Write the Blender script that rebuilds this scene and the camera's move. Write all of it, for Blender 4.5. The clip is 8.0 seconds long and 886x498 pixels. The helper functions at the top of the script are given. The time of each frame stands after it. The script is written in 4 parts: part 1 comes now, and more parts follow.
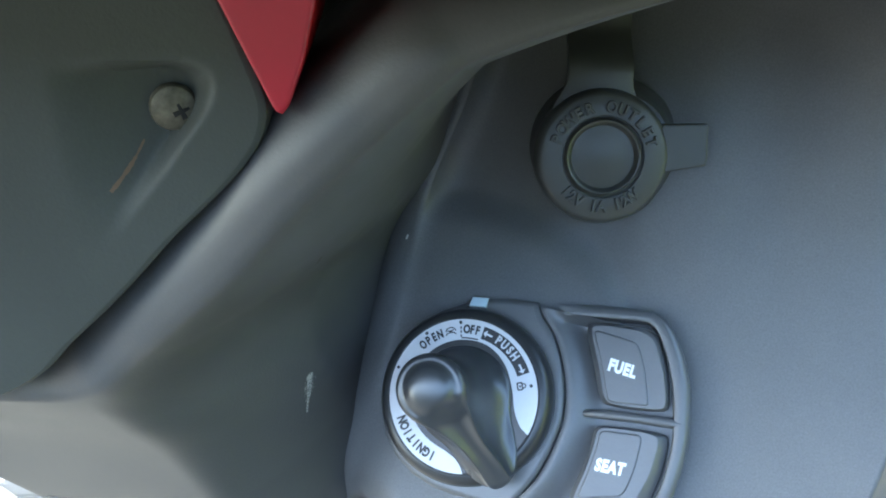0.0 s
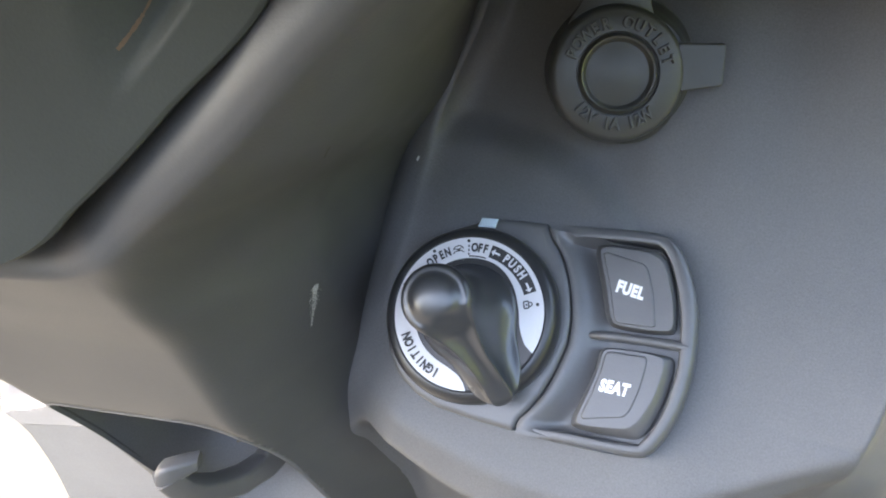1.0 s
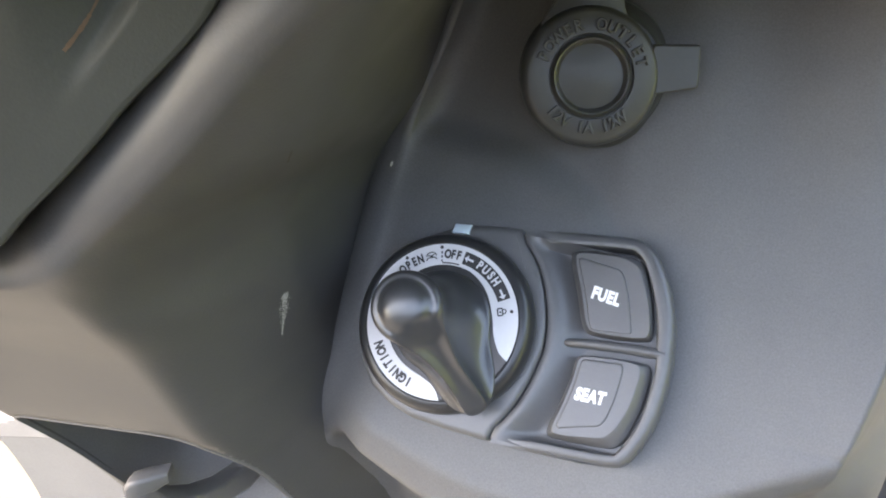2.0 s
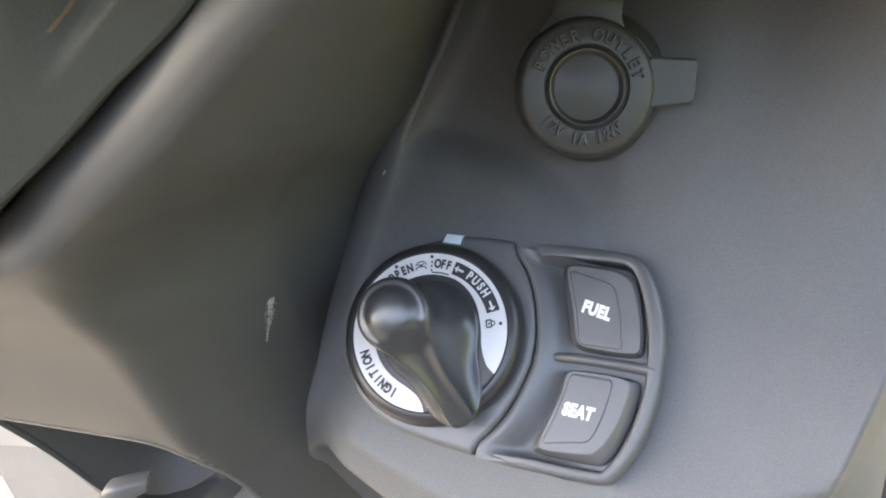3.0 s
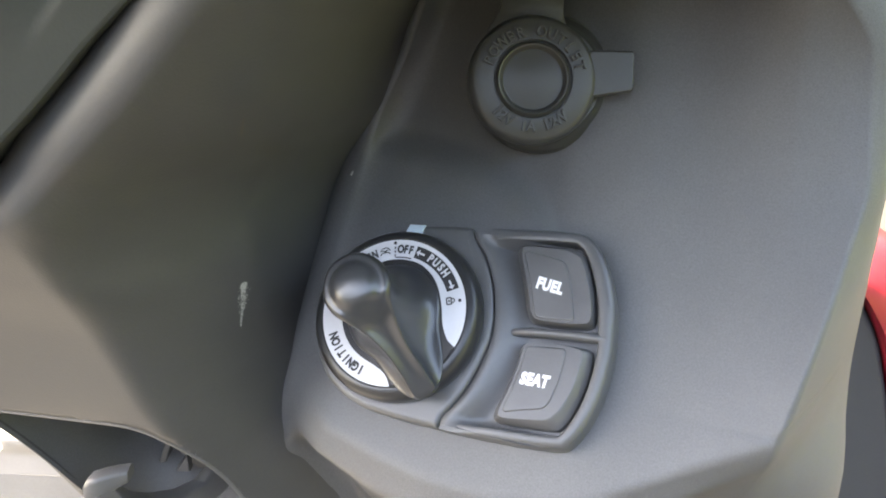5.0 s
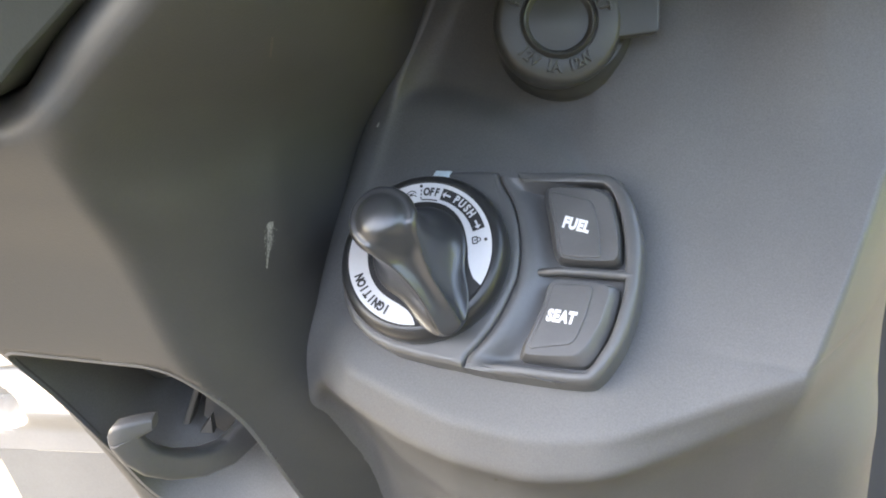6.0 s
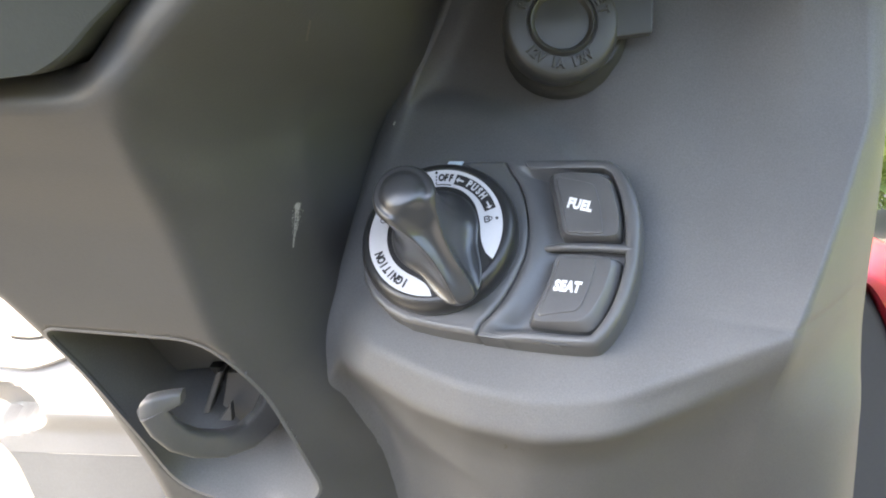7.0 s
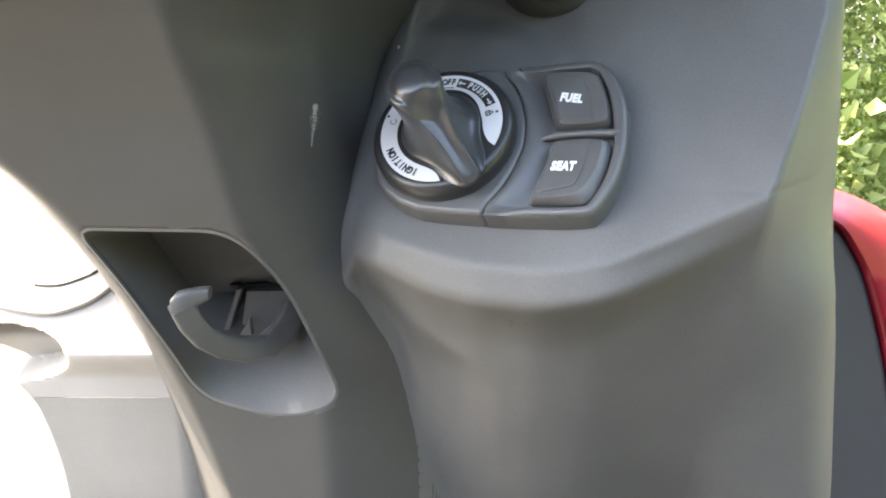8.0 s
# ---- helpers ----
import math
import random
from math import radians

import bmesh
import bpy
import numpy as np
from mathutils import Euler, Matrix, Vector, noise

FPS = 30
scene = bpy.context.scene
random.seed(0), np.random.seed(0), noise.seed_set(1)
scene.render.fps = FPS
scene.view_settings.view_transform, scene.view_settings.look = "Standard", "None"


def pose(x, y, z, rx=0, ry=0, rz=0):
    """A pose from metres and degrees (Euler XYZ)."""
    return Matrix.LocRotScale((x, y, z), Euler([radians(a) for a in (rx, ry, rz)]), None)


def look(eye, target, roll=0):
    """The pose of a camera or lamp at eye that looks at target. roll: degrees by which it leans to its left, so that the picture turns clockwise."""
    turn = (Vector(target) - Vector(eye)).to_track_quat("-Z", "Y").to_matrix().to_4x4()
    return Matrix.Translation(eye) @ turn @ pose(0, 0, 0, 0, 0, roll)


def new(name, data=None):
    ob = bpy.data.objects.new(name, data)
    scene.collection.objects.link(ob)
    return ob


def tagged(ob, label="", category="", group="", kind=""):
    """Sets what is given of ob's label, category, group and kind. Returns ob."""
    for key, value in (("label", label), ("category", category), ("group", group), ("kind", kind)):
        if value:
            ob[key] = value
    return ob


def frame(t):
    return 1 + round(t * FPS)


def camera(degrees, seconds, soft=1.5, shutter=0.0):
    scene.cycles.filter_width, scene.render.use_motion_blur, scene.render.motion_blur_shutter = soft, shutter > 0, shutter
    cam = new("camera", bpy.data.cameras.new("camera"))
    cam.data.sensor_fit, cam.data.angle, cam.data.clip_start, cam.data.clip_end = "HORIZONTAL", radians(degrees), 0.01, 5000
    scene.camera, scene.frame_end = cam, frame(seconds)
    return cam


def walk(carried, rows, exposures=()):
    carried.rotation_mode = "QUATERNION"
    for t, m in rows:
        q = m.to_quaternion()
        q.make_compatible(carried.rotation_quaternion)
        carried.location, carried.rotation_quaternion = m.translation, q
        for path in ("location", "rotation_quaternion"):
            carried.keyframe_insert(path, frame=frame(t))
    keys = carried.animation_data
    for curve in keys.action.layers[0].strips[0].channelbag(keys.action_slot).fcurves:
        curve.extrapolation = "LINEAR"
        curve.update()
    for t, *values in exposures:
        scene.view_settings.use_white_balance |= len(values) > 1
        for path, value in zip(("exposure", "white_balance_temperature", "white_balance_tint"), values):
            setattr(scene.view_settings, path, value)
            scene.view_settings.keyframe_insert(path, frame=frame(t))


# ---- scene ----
cam = camera(49.7, 8.0, soft=1.9)
METRES, EYE, TILT, LEAN, TURN = 0.23, 0.95, -30.0, 0.0, 0.0
ROWS = [
    (0.0, 0.0, 0.0, 0.0, 0.0, 0.0, -0.0),
    (0.2, 0.0217, 0.0058, -0.0055, 0.07, -0.23, -0.28),
    (0.5, 0.035, 0.0024, -0.0469, 0.77, -0.35, -0.44),
    (0.7, 0.0163, 0.0158, -0.0622, 0.39, -1.12, -0.77),
    (1.0, 0.0097, 0.0092, -0.0962, 0.93, -0.49, -1.88),
    (1.2, 0.0085, 0.0078, -0.1108, -0.27, 0.58, -2.35),
    (1.5, 0.0433, 0.0027, -0.0934, 1.04, -0.26, -1.27),
    (1.7, 0.041, 0.0164, -0.0899, 0.9, -0.4, -1.25),
    (2.8, 0.037, 0.0542, -0.1249, 0.46, 1.9, -2.98),
    (3.0, 0.0489, 0.0487, -0.1235, 0.51, 1.87, -3.15),
    (3.5, 0.0695, 0.0296, -0.1332, 0.87, 2.67, -2.7),
    (4.0, 0.0758, 0.011, -0.1514, 0.86, 3.51, -2.38),
    (4.5, 0.1199, -0.0276, -0.1911, 1.13, 5.02, -2.02),
    (4.7, 0.1157, -0.0278, -0.2212, 0.79, 6.0, -1.79),
    (5.8, 0.1008, 0.0087, -0.3497, 1.21, 9.02, -1.65),
    (6.0, 0.1064, 0.0023, -0.3866, 2.04, 9.55, -2.08),
    (6.5, 0.0851, -0.0299, -0.4392, 1.49, 11.39, -2.51),
    (7.0, 0.075, -0.0731, -0.53, 1.19, 13.82, -2.01),
    (7.2, 0.079, -0.0643, -0.5849, 1.17, 14.62, -1.28),
    (7.5, 0.0788, -0.0863, -0.6666, 0.64, 15.9, -0.96),
    (7.8, 0.0271, -0.1056, -0.7603, -0.36, 16.73, 0.39),
    (8.0, 0.0454, -0.1269, -0.8078, 0.62, 17.49, -0.25),
]
walk(cam, [(t, pose(0, 0, EYE, TILT, LEAN, TURN) @ pose(METRES * x, METRES * y, METRES * z, 90 + pitch, roll, yaw)) for t, x, y, z, yaw, pitch, roll in ROWS],
     exposures=[(0.0, 3.89, 6200, 0), (0.4, 3.90, 6650, 5), (0.8, 3.92, 7150, 10), (1.2, 3.95, 7900, 14), (4.5, 4.04, 8350, 13), (6.5, 4.07, 8100, 12), (7.5, 4.05, 8000, 11), (8.0, 3.89, 8000, 10)])


# ---- light: sunny day, the sun high on the left and ahead, the scooter's inner side in its own shade ----
SUN_EL, SUN_AZ = 50.0, -85.0        # degrees; azimuth from +y towards +x
world = bpy.data.worlds.new("sky")
scene.world = world
world.use_nodes = True
wn = world.node_tree.nodes
sky = wn.new("ShaderNodeTexSky")
sky.sky_type, sky.sun_disc = "NISHITA", False
sky.sun_elevation, sky.sun_rotation = radians(SUN_EL), radians(SUN_AZ)
sky.air_density, sky.dust_density = 1.0, 2.5
world.node_tree.links.new(sky.outputs[0], wn["Background"].inputs[0])
wn["Background"].inputs[1].default_value = 0.15
sun_data = bpy.data.lights.new("sun", "SUN")
sun_data.energy, sun_data.angle, sun_data.color = 2.8, radians(0.6), (1.0, 0.95, 0.88)
sun = new("sun", sun_data)
sa, se = radians(SUN_AZ), radians(SUN_EL)
sun.matrix_world = look((0, 0, 0), (-math.sin(sa) * math.cos(se), -math.cos(sa) * math.cos(se), -math.sin(se)))
sun.location = (-4, 2, 6)


# ---- materials ----
def material(name, colour, rough=0.5, metal=0.0, grain=0.0, grain_scale=900.0, bump=0.0, bump_scale=1500.0, patch=0.0, patch_scale=18.0, rough_var=0.0, spec=0.5):
    """A painted or moulded surface: fine grain and broad patches vary its colour, its gloss and its relief."""
    m = bpy.data.materials.new(name)
    m.use_nodes = True
    t = m.node_tree
    b = t.nodes["Principled BSDF"]
    b.inputs["Base Color"].default_value = (*colour, 1)
    b.inputs["Roughness"].default_value = rough
    b.inputs["Metallic"].default_value = metal
    b.inputs["Specular IOR Level"].default_value = spec
    co = t.nodes.new("ShaderNodeTexCoord")

    def noise_at(scale, detail):
        n = t.nodes.new("ShaderNodeTexNoise")
        n.inputs["Scale"].default_value, n.inputs["Detail"].default_value = scale, detail
        t.links.new(co.outputs["Object"], n.inputs["Vector"])
        return n
    if grain or patch:
        fine, broad = noise_at(grain_scale, 3), noise_at(patch_scale, 5)
        fa = t.nodes.new("ShaderNodeMapRange")
        fa.inputs["To Min"].default_value, fa.inputs["To Max"].default_value = 1 - grain, 1 + grain
        fb = t.nodes.new("ShaderNodeMapRange")
        fb.inputs["From Min"].default_value, fb.inputs["From Max"].default_value = 0.3, 0.7
        fb.inputs["To Min"].default_value, fb.inputs["To Max"].default_value = 1 - patch, 1 + patch
        t.links.new(fine.outputs[0], fa.inputs[0])
        t.links.new(broad.outputs[0], fb.inputs[0])
        mul = t.nodes.new("ShaderNodeMath")
        mul.operation = "MULTIPLY"
        t.links.new(fa.outputs[0], mul.inputs[0])
        t.links.new(fb.outputs[0], mul.inputs[1])
        vm = t.nodes.new("ShaderNodeVectorMath")
        vm.operation = "SCALE"
        vm.inputs[0].default_value = colour
        t.links.new(mul.outputs[0], vm.inputs["Scale"])
        t.links.new(vm.outputs[0], b.inputs["Base Color"])
        if rough_var:
            fr = t.nodes.new("ShaderNodeMapRange")
            fr.inputs["From Min"].default_value, fr.inputs["From Max"].default_value = 0.3, 0.7
            fr.inputs["To Min"].default_value, fr.inputs["To Max"].default_value = rough - rough_var, rough + rough_var
            t.links.new(broad.outputs[0], fr.inputs[0])
            t.links.new(fr.outputs[0], b.inputs["Roughness"])
    if bump:
        nb = noise_at(bump_scale, 2)
        bp = t.nodes.new("ShaderNodeBump")
        bp.inputs["Strength"].default_value, bp.inputs["Distance"].default_value = bump, 0.0004
        t.links.new(nb.outputs[0], bp.inputs["Height"])
        t.links.new(bp.outputs[0], b.inputs["Normal"])
    return m


PANEL = material("textured_black_plastic", (0.116, 0.116, 0.116), 0.50, spec=0.42, grain=0.28, grain_scale=1900, bump=0.18, bump_scale=2200, patch=0.08, patch_scale=30, rough_var=0.04)
COVER = material("satin_black_plastic", (0.066, 0.066, 0.065), 0.43, spec=0.34, grain=0.06, bump=0.12, bump_scale=1500, patch=0.07, patch_scale=24, rough_var=0.04)
SWITCH = material("smooth_black_plastic", (0.088, 0.089, 0.091), 0.40, spec=0.7, grain=0.08, bump=0.1, bump_scale=1400, patch=0.08, patch_scale=60, rough_var=0.05)
COVER_MATT = material("matt_black_plastic", (0.046, 0.051, 0.046), 0.55, spec=0.18, grain=0.06, bump=0.15, bump_scale=1500, patch=0.1, patch_scale=30, rough_var=0.05)
KNOB = material("polished_black_plastic", (0.037, 0.039, 0.043), 0.29, spec=0.8, grain=0.05, bump=0.03, bump_scale=1200, patch=0.05, patch_scale=60, rough_var=0.02)
BUTTON = material("button_black_plastic", (0.088, 0.088, 0.090), 0.38, spec=0.7, grain=0.08, bump=0.1, bump_scale=1500, patch=0.12, patch_scale=70, rough_var=0.06)
RUBBER = material("black_rubber", (0.050, 0.051, 0.048), 0.37, grain=0.08, bump=0.08, bump_scale=1600, patch=0.08, patch_scale=50, rough_var=0.04)
DIALBASE = material("black_dial_plastic", (0.026, 0.027, 0.029), 0.32, spec=0.5, grain=0.05)
GAP = material("shadow_gap_plastic", (0.01, 0.01, 0.01), 0.7)
DIAL = material("silver_dial_print", (0.62, 0.62, 0.64), 0.38, grain=0.03, patch=0.04, patch_scale=60)
INK = material("black_print", (0.02, 0.02, 0.022), 0.45)
WHITE_INK = material("white_print", (0.85, 0.85, 0.85), 0.5, grain=0.1, grain_scale=2500)
MARK = material("pale_blue_mark", (0.55, 0.66, 0.72), 0.45)
RED = material("red_paint", (0.33, 0.010, 0.025), 0.3, grain=0.05, patch=0.05, patch_scale=20)
GREYBODY = material("dark_grey_body_plastic", (0.06, 0.063, 0.07), 0.5, grain=0.08, bump=0.1, patch=0.06)
# near black: the neck gap's shade, and bodies that are out of sight
SHADOWBODY = material("dark_shade_plastic", (0.022, 0.023, 0.021), 0.55, grain=0.08)
# on the left shield, the pale grey carries sun glare and the next one shade
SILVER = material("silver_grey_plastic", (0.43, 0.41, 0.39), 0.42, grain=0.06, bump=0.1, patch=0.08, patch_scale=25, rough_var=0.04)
APRON = material("shaded_mid_grey_plastic", (0.31, 0.30, 0.285), 0.48, grain=0.08, bump=0.15, patch=0.08, patch_scale=25)
HOOK = material("hook_grey_plastic", (0.095, 0.095, 0.095), 0.36, grain=0.08, bump=0.1, patch=0.08, patch_scale=60)
SCUFF = material("pale_scuff", (0.36, 0.36, 0.34), 0.7, grain=0.5, grain_scale=2500)
FAINT = material("faint_scuff", (0.12, 0.11, 0.10), 0.7, grain=0.5, grain_scale=2500)
RUST = material("rust_scratch", (0.10, 0.062, 0.035), 0.7, grain=0.3)
STEEL = material("tarnished_screw_steel", (0.10, 0.09, 0.065), 0.55, metal=0.4, grain=0.4, grain_scale=600, patch=0.4, patch_scale=300)
CONCRETE = material("worn_asphalt", (0.044, 0.043, 0.039), 0.85, grain=0.1, grain_scale=60, bump=0.2, bump_scale=120, patch=0.12, patch_scale=1.5)
RENDER = material("dark_blocker_render", (0.045, 0.046, 0.036), 0.9, grain=0.15, grain_scale=80, bump=0.3, bump_scale=90, patch=0.12, patch_scale=2.0)


def leaf_material():
    m = bpy.data.materials.new("hedge_leaf")
    m.use_nodes = True
    t = m.node_tree
    b = t.nodes["Principled BSDF"]
    geo = t.nodes.new("ShaderNodeNewGeometry")
    ramp = t.nodes.new("ShaderNodeValToRGB")
    ramp.color_ramp.elements[0].color = (0.17, 0.25, 0.07, 1)
    ramp.color_ramp.elements[1].color = (0.46, 0.52, 0.22, 1)
    t.links.new(geo.outputs["Random Per Island"], ramp.inputs[0])
    t.links.new(ramp.outputs[0], b.inputs["Base Color"])
    b.inputs["Roughness"].default_value = 0.45
    tr = t.nodes.new("ShaderNodeBsdfTranslucent")
    t.links.new(ramp.outputs[0], tr.inputs["Color"])
    mix = t.nodes.new("ShaderNodeMixShader")
    mix.inputs[0].default_value = 0.45
    t.links.new(b.outputs[0], mix.inputs[1])
    t.links.new(tr.outputs[0], mix.inputs[2])
    t.links.new(mix.outputs[0], t.nodes["Material Output"].inputs[0])
    return m


LEAF = leaf_material()


# ---- building helpers ----
def empty(name, at=(0, 0, 0)):
    e = new(name)
    e.location = at
    return e


def part(name, bm, mat, parent=None, label="", smooth=True, sharp=38, rear=False):
    """Links a bmesh, in world metres, as one mesh object under a thing or a part. rear: an open sheet whose outside looks to the rear."""
    me = bpy.data.meshes.new(name)
    bmesh.ops.recalc_face_normals(bm, faces=bm.faces)
    if rear and sum(f.normal.y * f.calc_area() for f in bm.faces) > 0:
        bmesh.ops.reverse_faces(bm, faces=bm.faces)
    for f in bm.faces:
        f.smooth = smooth
    bm.to_mesh(me)
    bm.free()
    if smooth and sharp:
        me.set_sharp_from_angle(angle=radians(sharp))
    me.materials.append(mat)
    ob = new(name, me)
    if parent:
        ob.parent = parent
        up = parent
        shift = Vector()
        while up:
            shift += up.location
            up = up.parent
        ob.location = -shift
    if label:
        ob["label"] = label
    return ob


def spline(points, x):
    """A smooth monotone-ish curve through (x, y) knots."""
    p = sorted(points)
    xs, ys = [a for a, _ in p], [b for _, b in p]
    x = min(max(x, xs[0]), xs[-1])
    i = max(0, min(len(xs) - 2, int(np.searchsorted(xs, x)) - 1))
    slope = [(ys[k + 1] - ys[k]) / (xs[k + 1] - xs[k]) for k in range(len(xs) - 1)]

    def tangent(k):
        if k == 0:
            return slope[0]
        if k == len(xs) - 1:
            return slope[-1]
        a, b = slope[k - 1], slope[k]
        return 0.0 if a * b <= 0 else 2 * a * b / (a + b)
    h = xs[i + 1] - xs[i]
    t = (x - xs[i]) / h
    return ((2 * t ** 3 - 3 * t ** 2 + 1) * ys[i] + (t ** 3 - 2 * t ** 2 + t) * h * tangent(i)
            + (-2 * t ** 3 + 3 * t ** 2) * ys[i + 1] + (t ** 3 - t ** 2) * h * tangent(i + 1))


def step(a, b, x):
    t = min(max((x - a) / (b - a), 0.0), 1.0)
    return t * t * (3 - 2 * t)


def soft_min(a, b, k):
    h = max(k - abs(a - b), 0.0) / k
    return min(a, b) - h * h * k * 0.25


def soft_max(a, b, k):
    return -soft_min(-a, -b, k)


def sheet(rows, closed=False, hole=None):
    """A bmesh from rows of points."""
    bm = bmesh.new()
    vs = [[bm.verts.new(p) for p in r] for r in rows]
    n = len(rows[0])
    for i in range(len(vs) - 1):
        for j in range(n if closed else n - 1):
            q = [vs[i][j], vs[i + 1][j], vs[i + 1][(j + 1) % n], vs[i][(j + 1) % n]]
            if hole:
                c = sum((v.co for v in q), Vector()) / 4
                if hole(c):
                    continue
            bm.faces.new(q)
    loose = [v for v in bm.verts if not v.link_faces]
    bmesh.ops.delete(bm, geom=loose, context="VERTS")
    return bm


def nearest_on(pts, x, z):
    best, at = 1.0, (x, z)
    for i in range(len(pts)):
        (ax, az), (bx, bz) = pts[i - 1], pts[i]
        dx, dz = bx - ax, bz - az
        t = min(max(((x - ax) * dx + (z - az) * dz) / (dx * dx + dz * dz + 1e-12), 0.0), 1.0)
        d = math.hypot(x - ax - dx * t, z - az - dz * t)
        if d < best:
            best, at = d, (ax + dx * t, az + dz * t)
    return best, at


def thick(ob, depth):
    m = ob.modifiers.new("thickness", "SOLIDIFY")
    m.thickness, m.offset = depth, -1
    return ob


def even(pts, spacing):
    """The closed outline with points at even steps."""
    p = [Vector(q) for q in pts]
    lens = [(p[(i + 1) % len(p)] - p[i]).length for i in range(len(p))]
    n = max(12, round(sum(lens) / spacing))
    out, i, run = [], 0, 0.0
    for k in range(n):
        want = sum(lens) * k / n
        while run + lens[i] < want and i < len(p) - 1:
            run += lens[i]
            i += 1
        t = (want - run) / max(lens[i], 1e-9)
        out.append(tuple(p[i].lerp(p[(i + 1) % len(p)], min(t, 1.0))))
    return out


def extrude_outline(bm, pts, h0, h1, at, bevel=0.0, taper=0.0, steps=3, spacing=0.0):
    """A solid with outline pts (u, v) from h0 to h1, its upper rim rounded by bevel and its sides drawn in by taper."""
    pts = even(pts, spacing) if spacing else pts
    wind = 1 if sum(a[0] * b[1] - b[0] * a[1] for a, b in zip(pts, pts[1:] + pts[:1])) > 0 else -1

    def off(q):
        return min((q - a - (b - a) * min(max((q - a).dot(b - a) / max((b - a).length_squared, 1e-12), 0.0), 1.0)).length for a, b in zip(edge, edge[1:] + edge[:1]))

    edge = [Vector(p) for p in pts]

    def ring(inset, h):
        n, out = len(pts), []
        for i, p in enumerate(edge):
            t = (edge[(i + 1) % n] - edge[i - 1]).normalized()
            out.append(p + Vector((-t.y, t.x)) * wind * inset)
        if inset > 0:                                   # pull points that fold over at tight corners to their neighbours
            good = [off(q) > 0.95 * inset for q in out]
            for i in range(n):
                if not good[i]:
                    for k in range(1, n):
                        j = next((m % n for m in (i - k, i + k) if good[m % n]), None)
                        if j is not None:
                            out[i] = out[j].copy()
                            break
        return [bm.verts.new(at(q.x, q.y, h)) for q in out]
    rings = [ring(0, h0), ring(taper, h1 - bevel)]
    for k in range(1, steps + 1):
        a = math.pi / 2 * k / steps
        rings.append(ring(taper + bevel * (1 - math.cos(a)), h1 - bevel * (1 - math.sin(a))))
    n = len(pts)
    for r0, r1 in zip(rings, rings[1:]):
        for i in range(n):
            bm.faces.new((r0[i], r0[(i + 1) % n], r1[(i + 1) % n], r1[i]))
    rings.append(ring(taper + bevel + 0.0004, h1))
    for i in range(n):
        bm.faces.new((rings[-2][i], rings[-2][(i + 1) % n], rings[-1][(i + 1) % n], rings[-1][i]))
    bm.faces.new(rings[-1])
    bm.faces.new(rings[0][::-1])
    bmesh.ops.remove_doubles(bm, verts=[v for r in rings for v in r], dist=1e-7)
    return bm


def round_outline(corners, seg=5):
    """An outline from corners (x, y, radius)."""
    out, n = [], len(corners)
    for i, (x, y, r) in enumerate(corners):
        p = Vector((x, y))
        a = (Vector(corners[i - 1][:2]) - p)
        b = (Vector(corners[(i + 1) % n][:2]) - p)
        r = min(r, a.length * 0.48, b.length * 0.48)
        a, b = p + a.normalized() * r, p + b.normalized() * r
        for k in range(seg + 1):
            t = k / seg
            out.append(tuple((1 - t) ** 2 * a + 2 * t * (1 - t) * p + t * t * b))
    return out


def tube(bm, path, radius, seg=12, squash=1.0):
    """A round bar along a path of points; radius is a number or one for each point."""
    path = [Vector(p) for p in path]
    rings = []
    for i, p in enumerate(path):
        d = (path[min(i + 1, len(path) - 1)] - path[max(i - 1, 0)]).normalized()
        side = d.cross(Vector((0, 0, 1)))
        side = side.normalized() if side.length > 1e-4 else Vector((1, 0, 0))
        up = side.cross(d)
        r = radius[i] if isinstance(radius, (list, tuple)) else radius
        rings.append([bm.verts.new(p + side * math.cos(2 * math.pi * k / seg) * r + up * math.sin(2 * math.pi * k / seg) * r * squash) for k in range(seg)])
    for a, b in zip(rings, rings[1:]):
        for k in range(seg):
            bm.faces.new((a[k], a[(k + 1) % seg], b[(k + 1) % seg], b[k]))
    bm.faces.new(rings[0][::-1])
    bm.faces.new(rings[-1])
    return bm


def lathe(bm, profile, at, seg=64, centre=(0, 0)):
    """A turned solid about the local normal: profile of (radius, height)."""
    rings = []
    for r, h in profile:
        rings.append([bm.verts.new(at(centre[0] + r * math.cos(2 * math.pi * k / seg), centre[1] + r * math.sin(2 * math.pi * k / seg), h)) for k in range(seg)])
    for a, b in zip(rings, rings[1:]):
        for k in range(seg):
            bm.faces.new((a[k], a[(k + 1) % seg], b[(k + 1) % seg], b[k]))
    bm.faces.new(rings[-1])
    bm.faces.new(rings[0][::-1])
    return bm


def letters(bm, text, place, size, depth=0.0002, bold=0.0, shear=0.0, wide=1.0, spacing=1.0, bevel=0.0):
    """Adds solid letters to bm: place(x, y, h) puts the flat text, in metres from its middle, into the world."""
    cu = bpy.data.curves.new("text", "FONT")
    cu.body, cu.size, cu.align_x, cu.align_y = text, size, "CENTER", "CENTER"
    cu.bevel_depth, cu.bevel_resolution = bevel, 1
    cu.extrude, cu.offset, cu.shear, cu.space_character, cu.resolution_u = depth, bold, shear, spacing, 3
    ob = bpy.data.objects.new("text", cu)
    scene.collection.objects.link(ob)
    bpy.context.view_layer.update()
    me = bpy.data.meshes.new_from_object(ob.evaluated_get(bpy.context.evaluated_depsgraph_get()))
    for v in me.vertices:
        v.co = place(v.co.x * wide, v.co.y, v.co.z)
    bm.from_mesh(me)
    bpy.data.objects.remove(ob)
    bpy.data.curves.remove(cu)
    bpy.data.meshes.remove(me)
    return bm


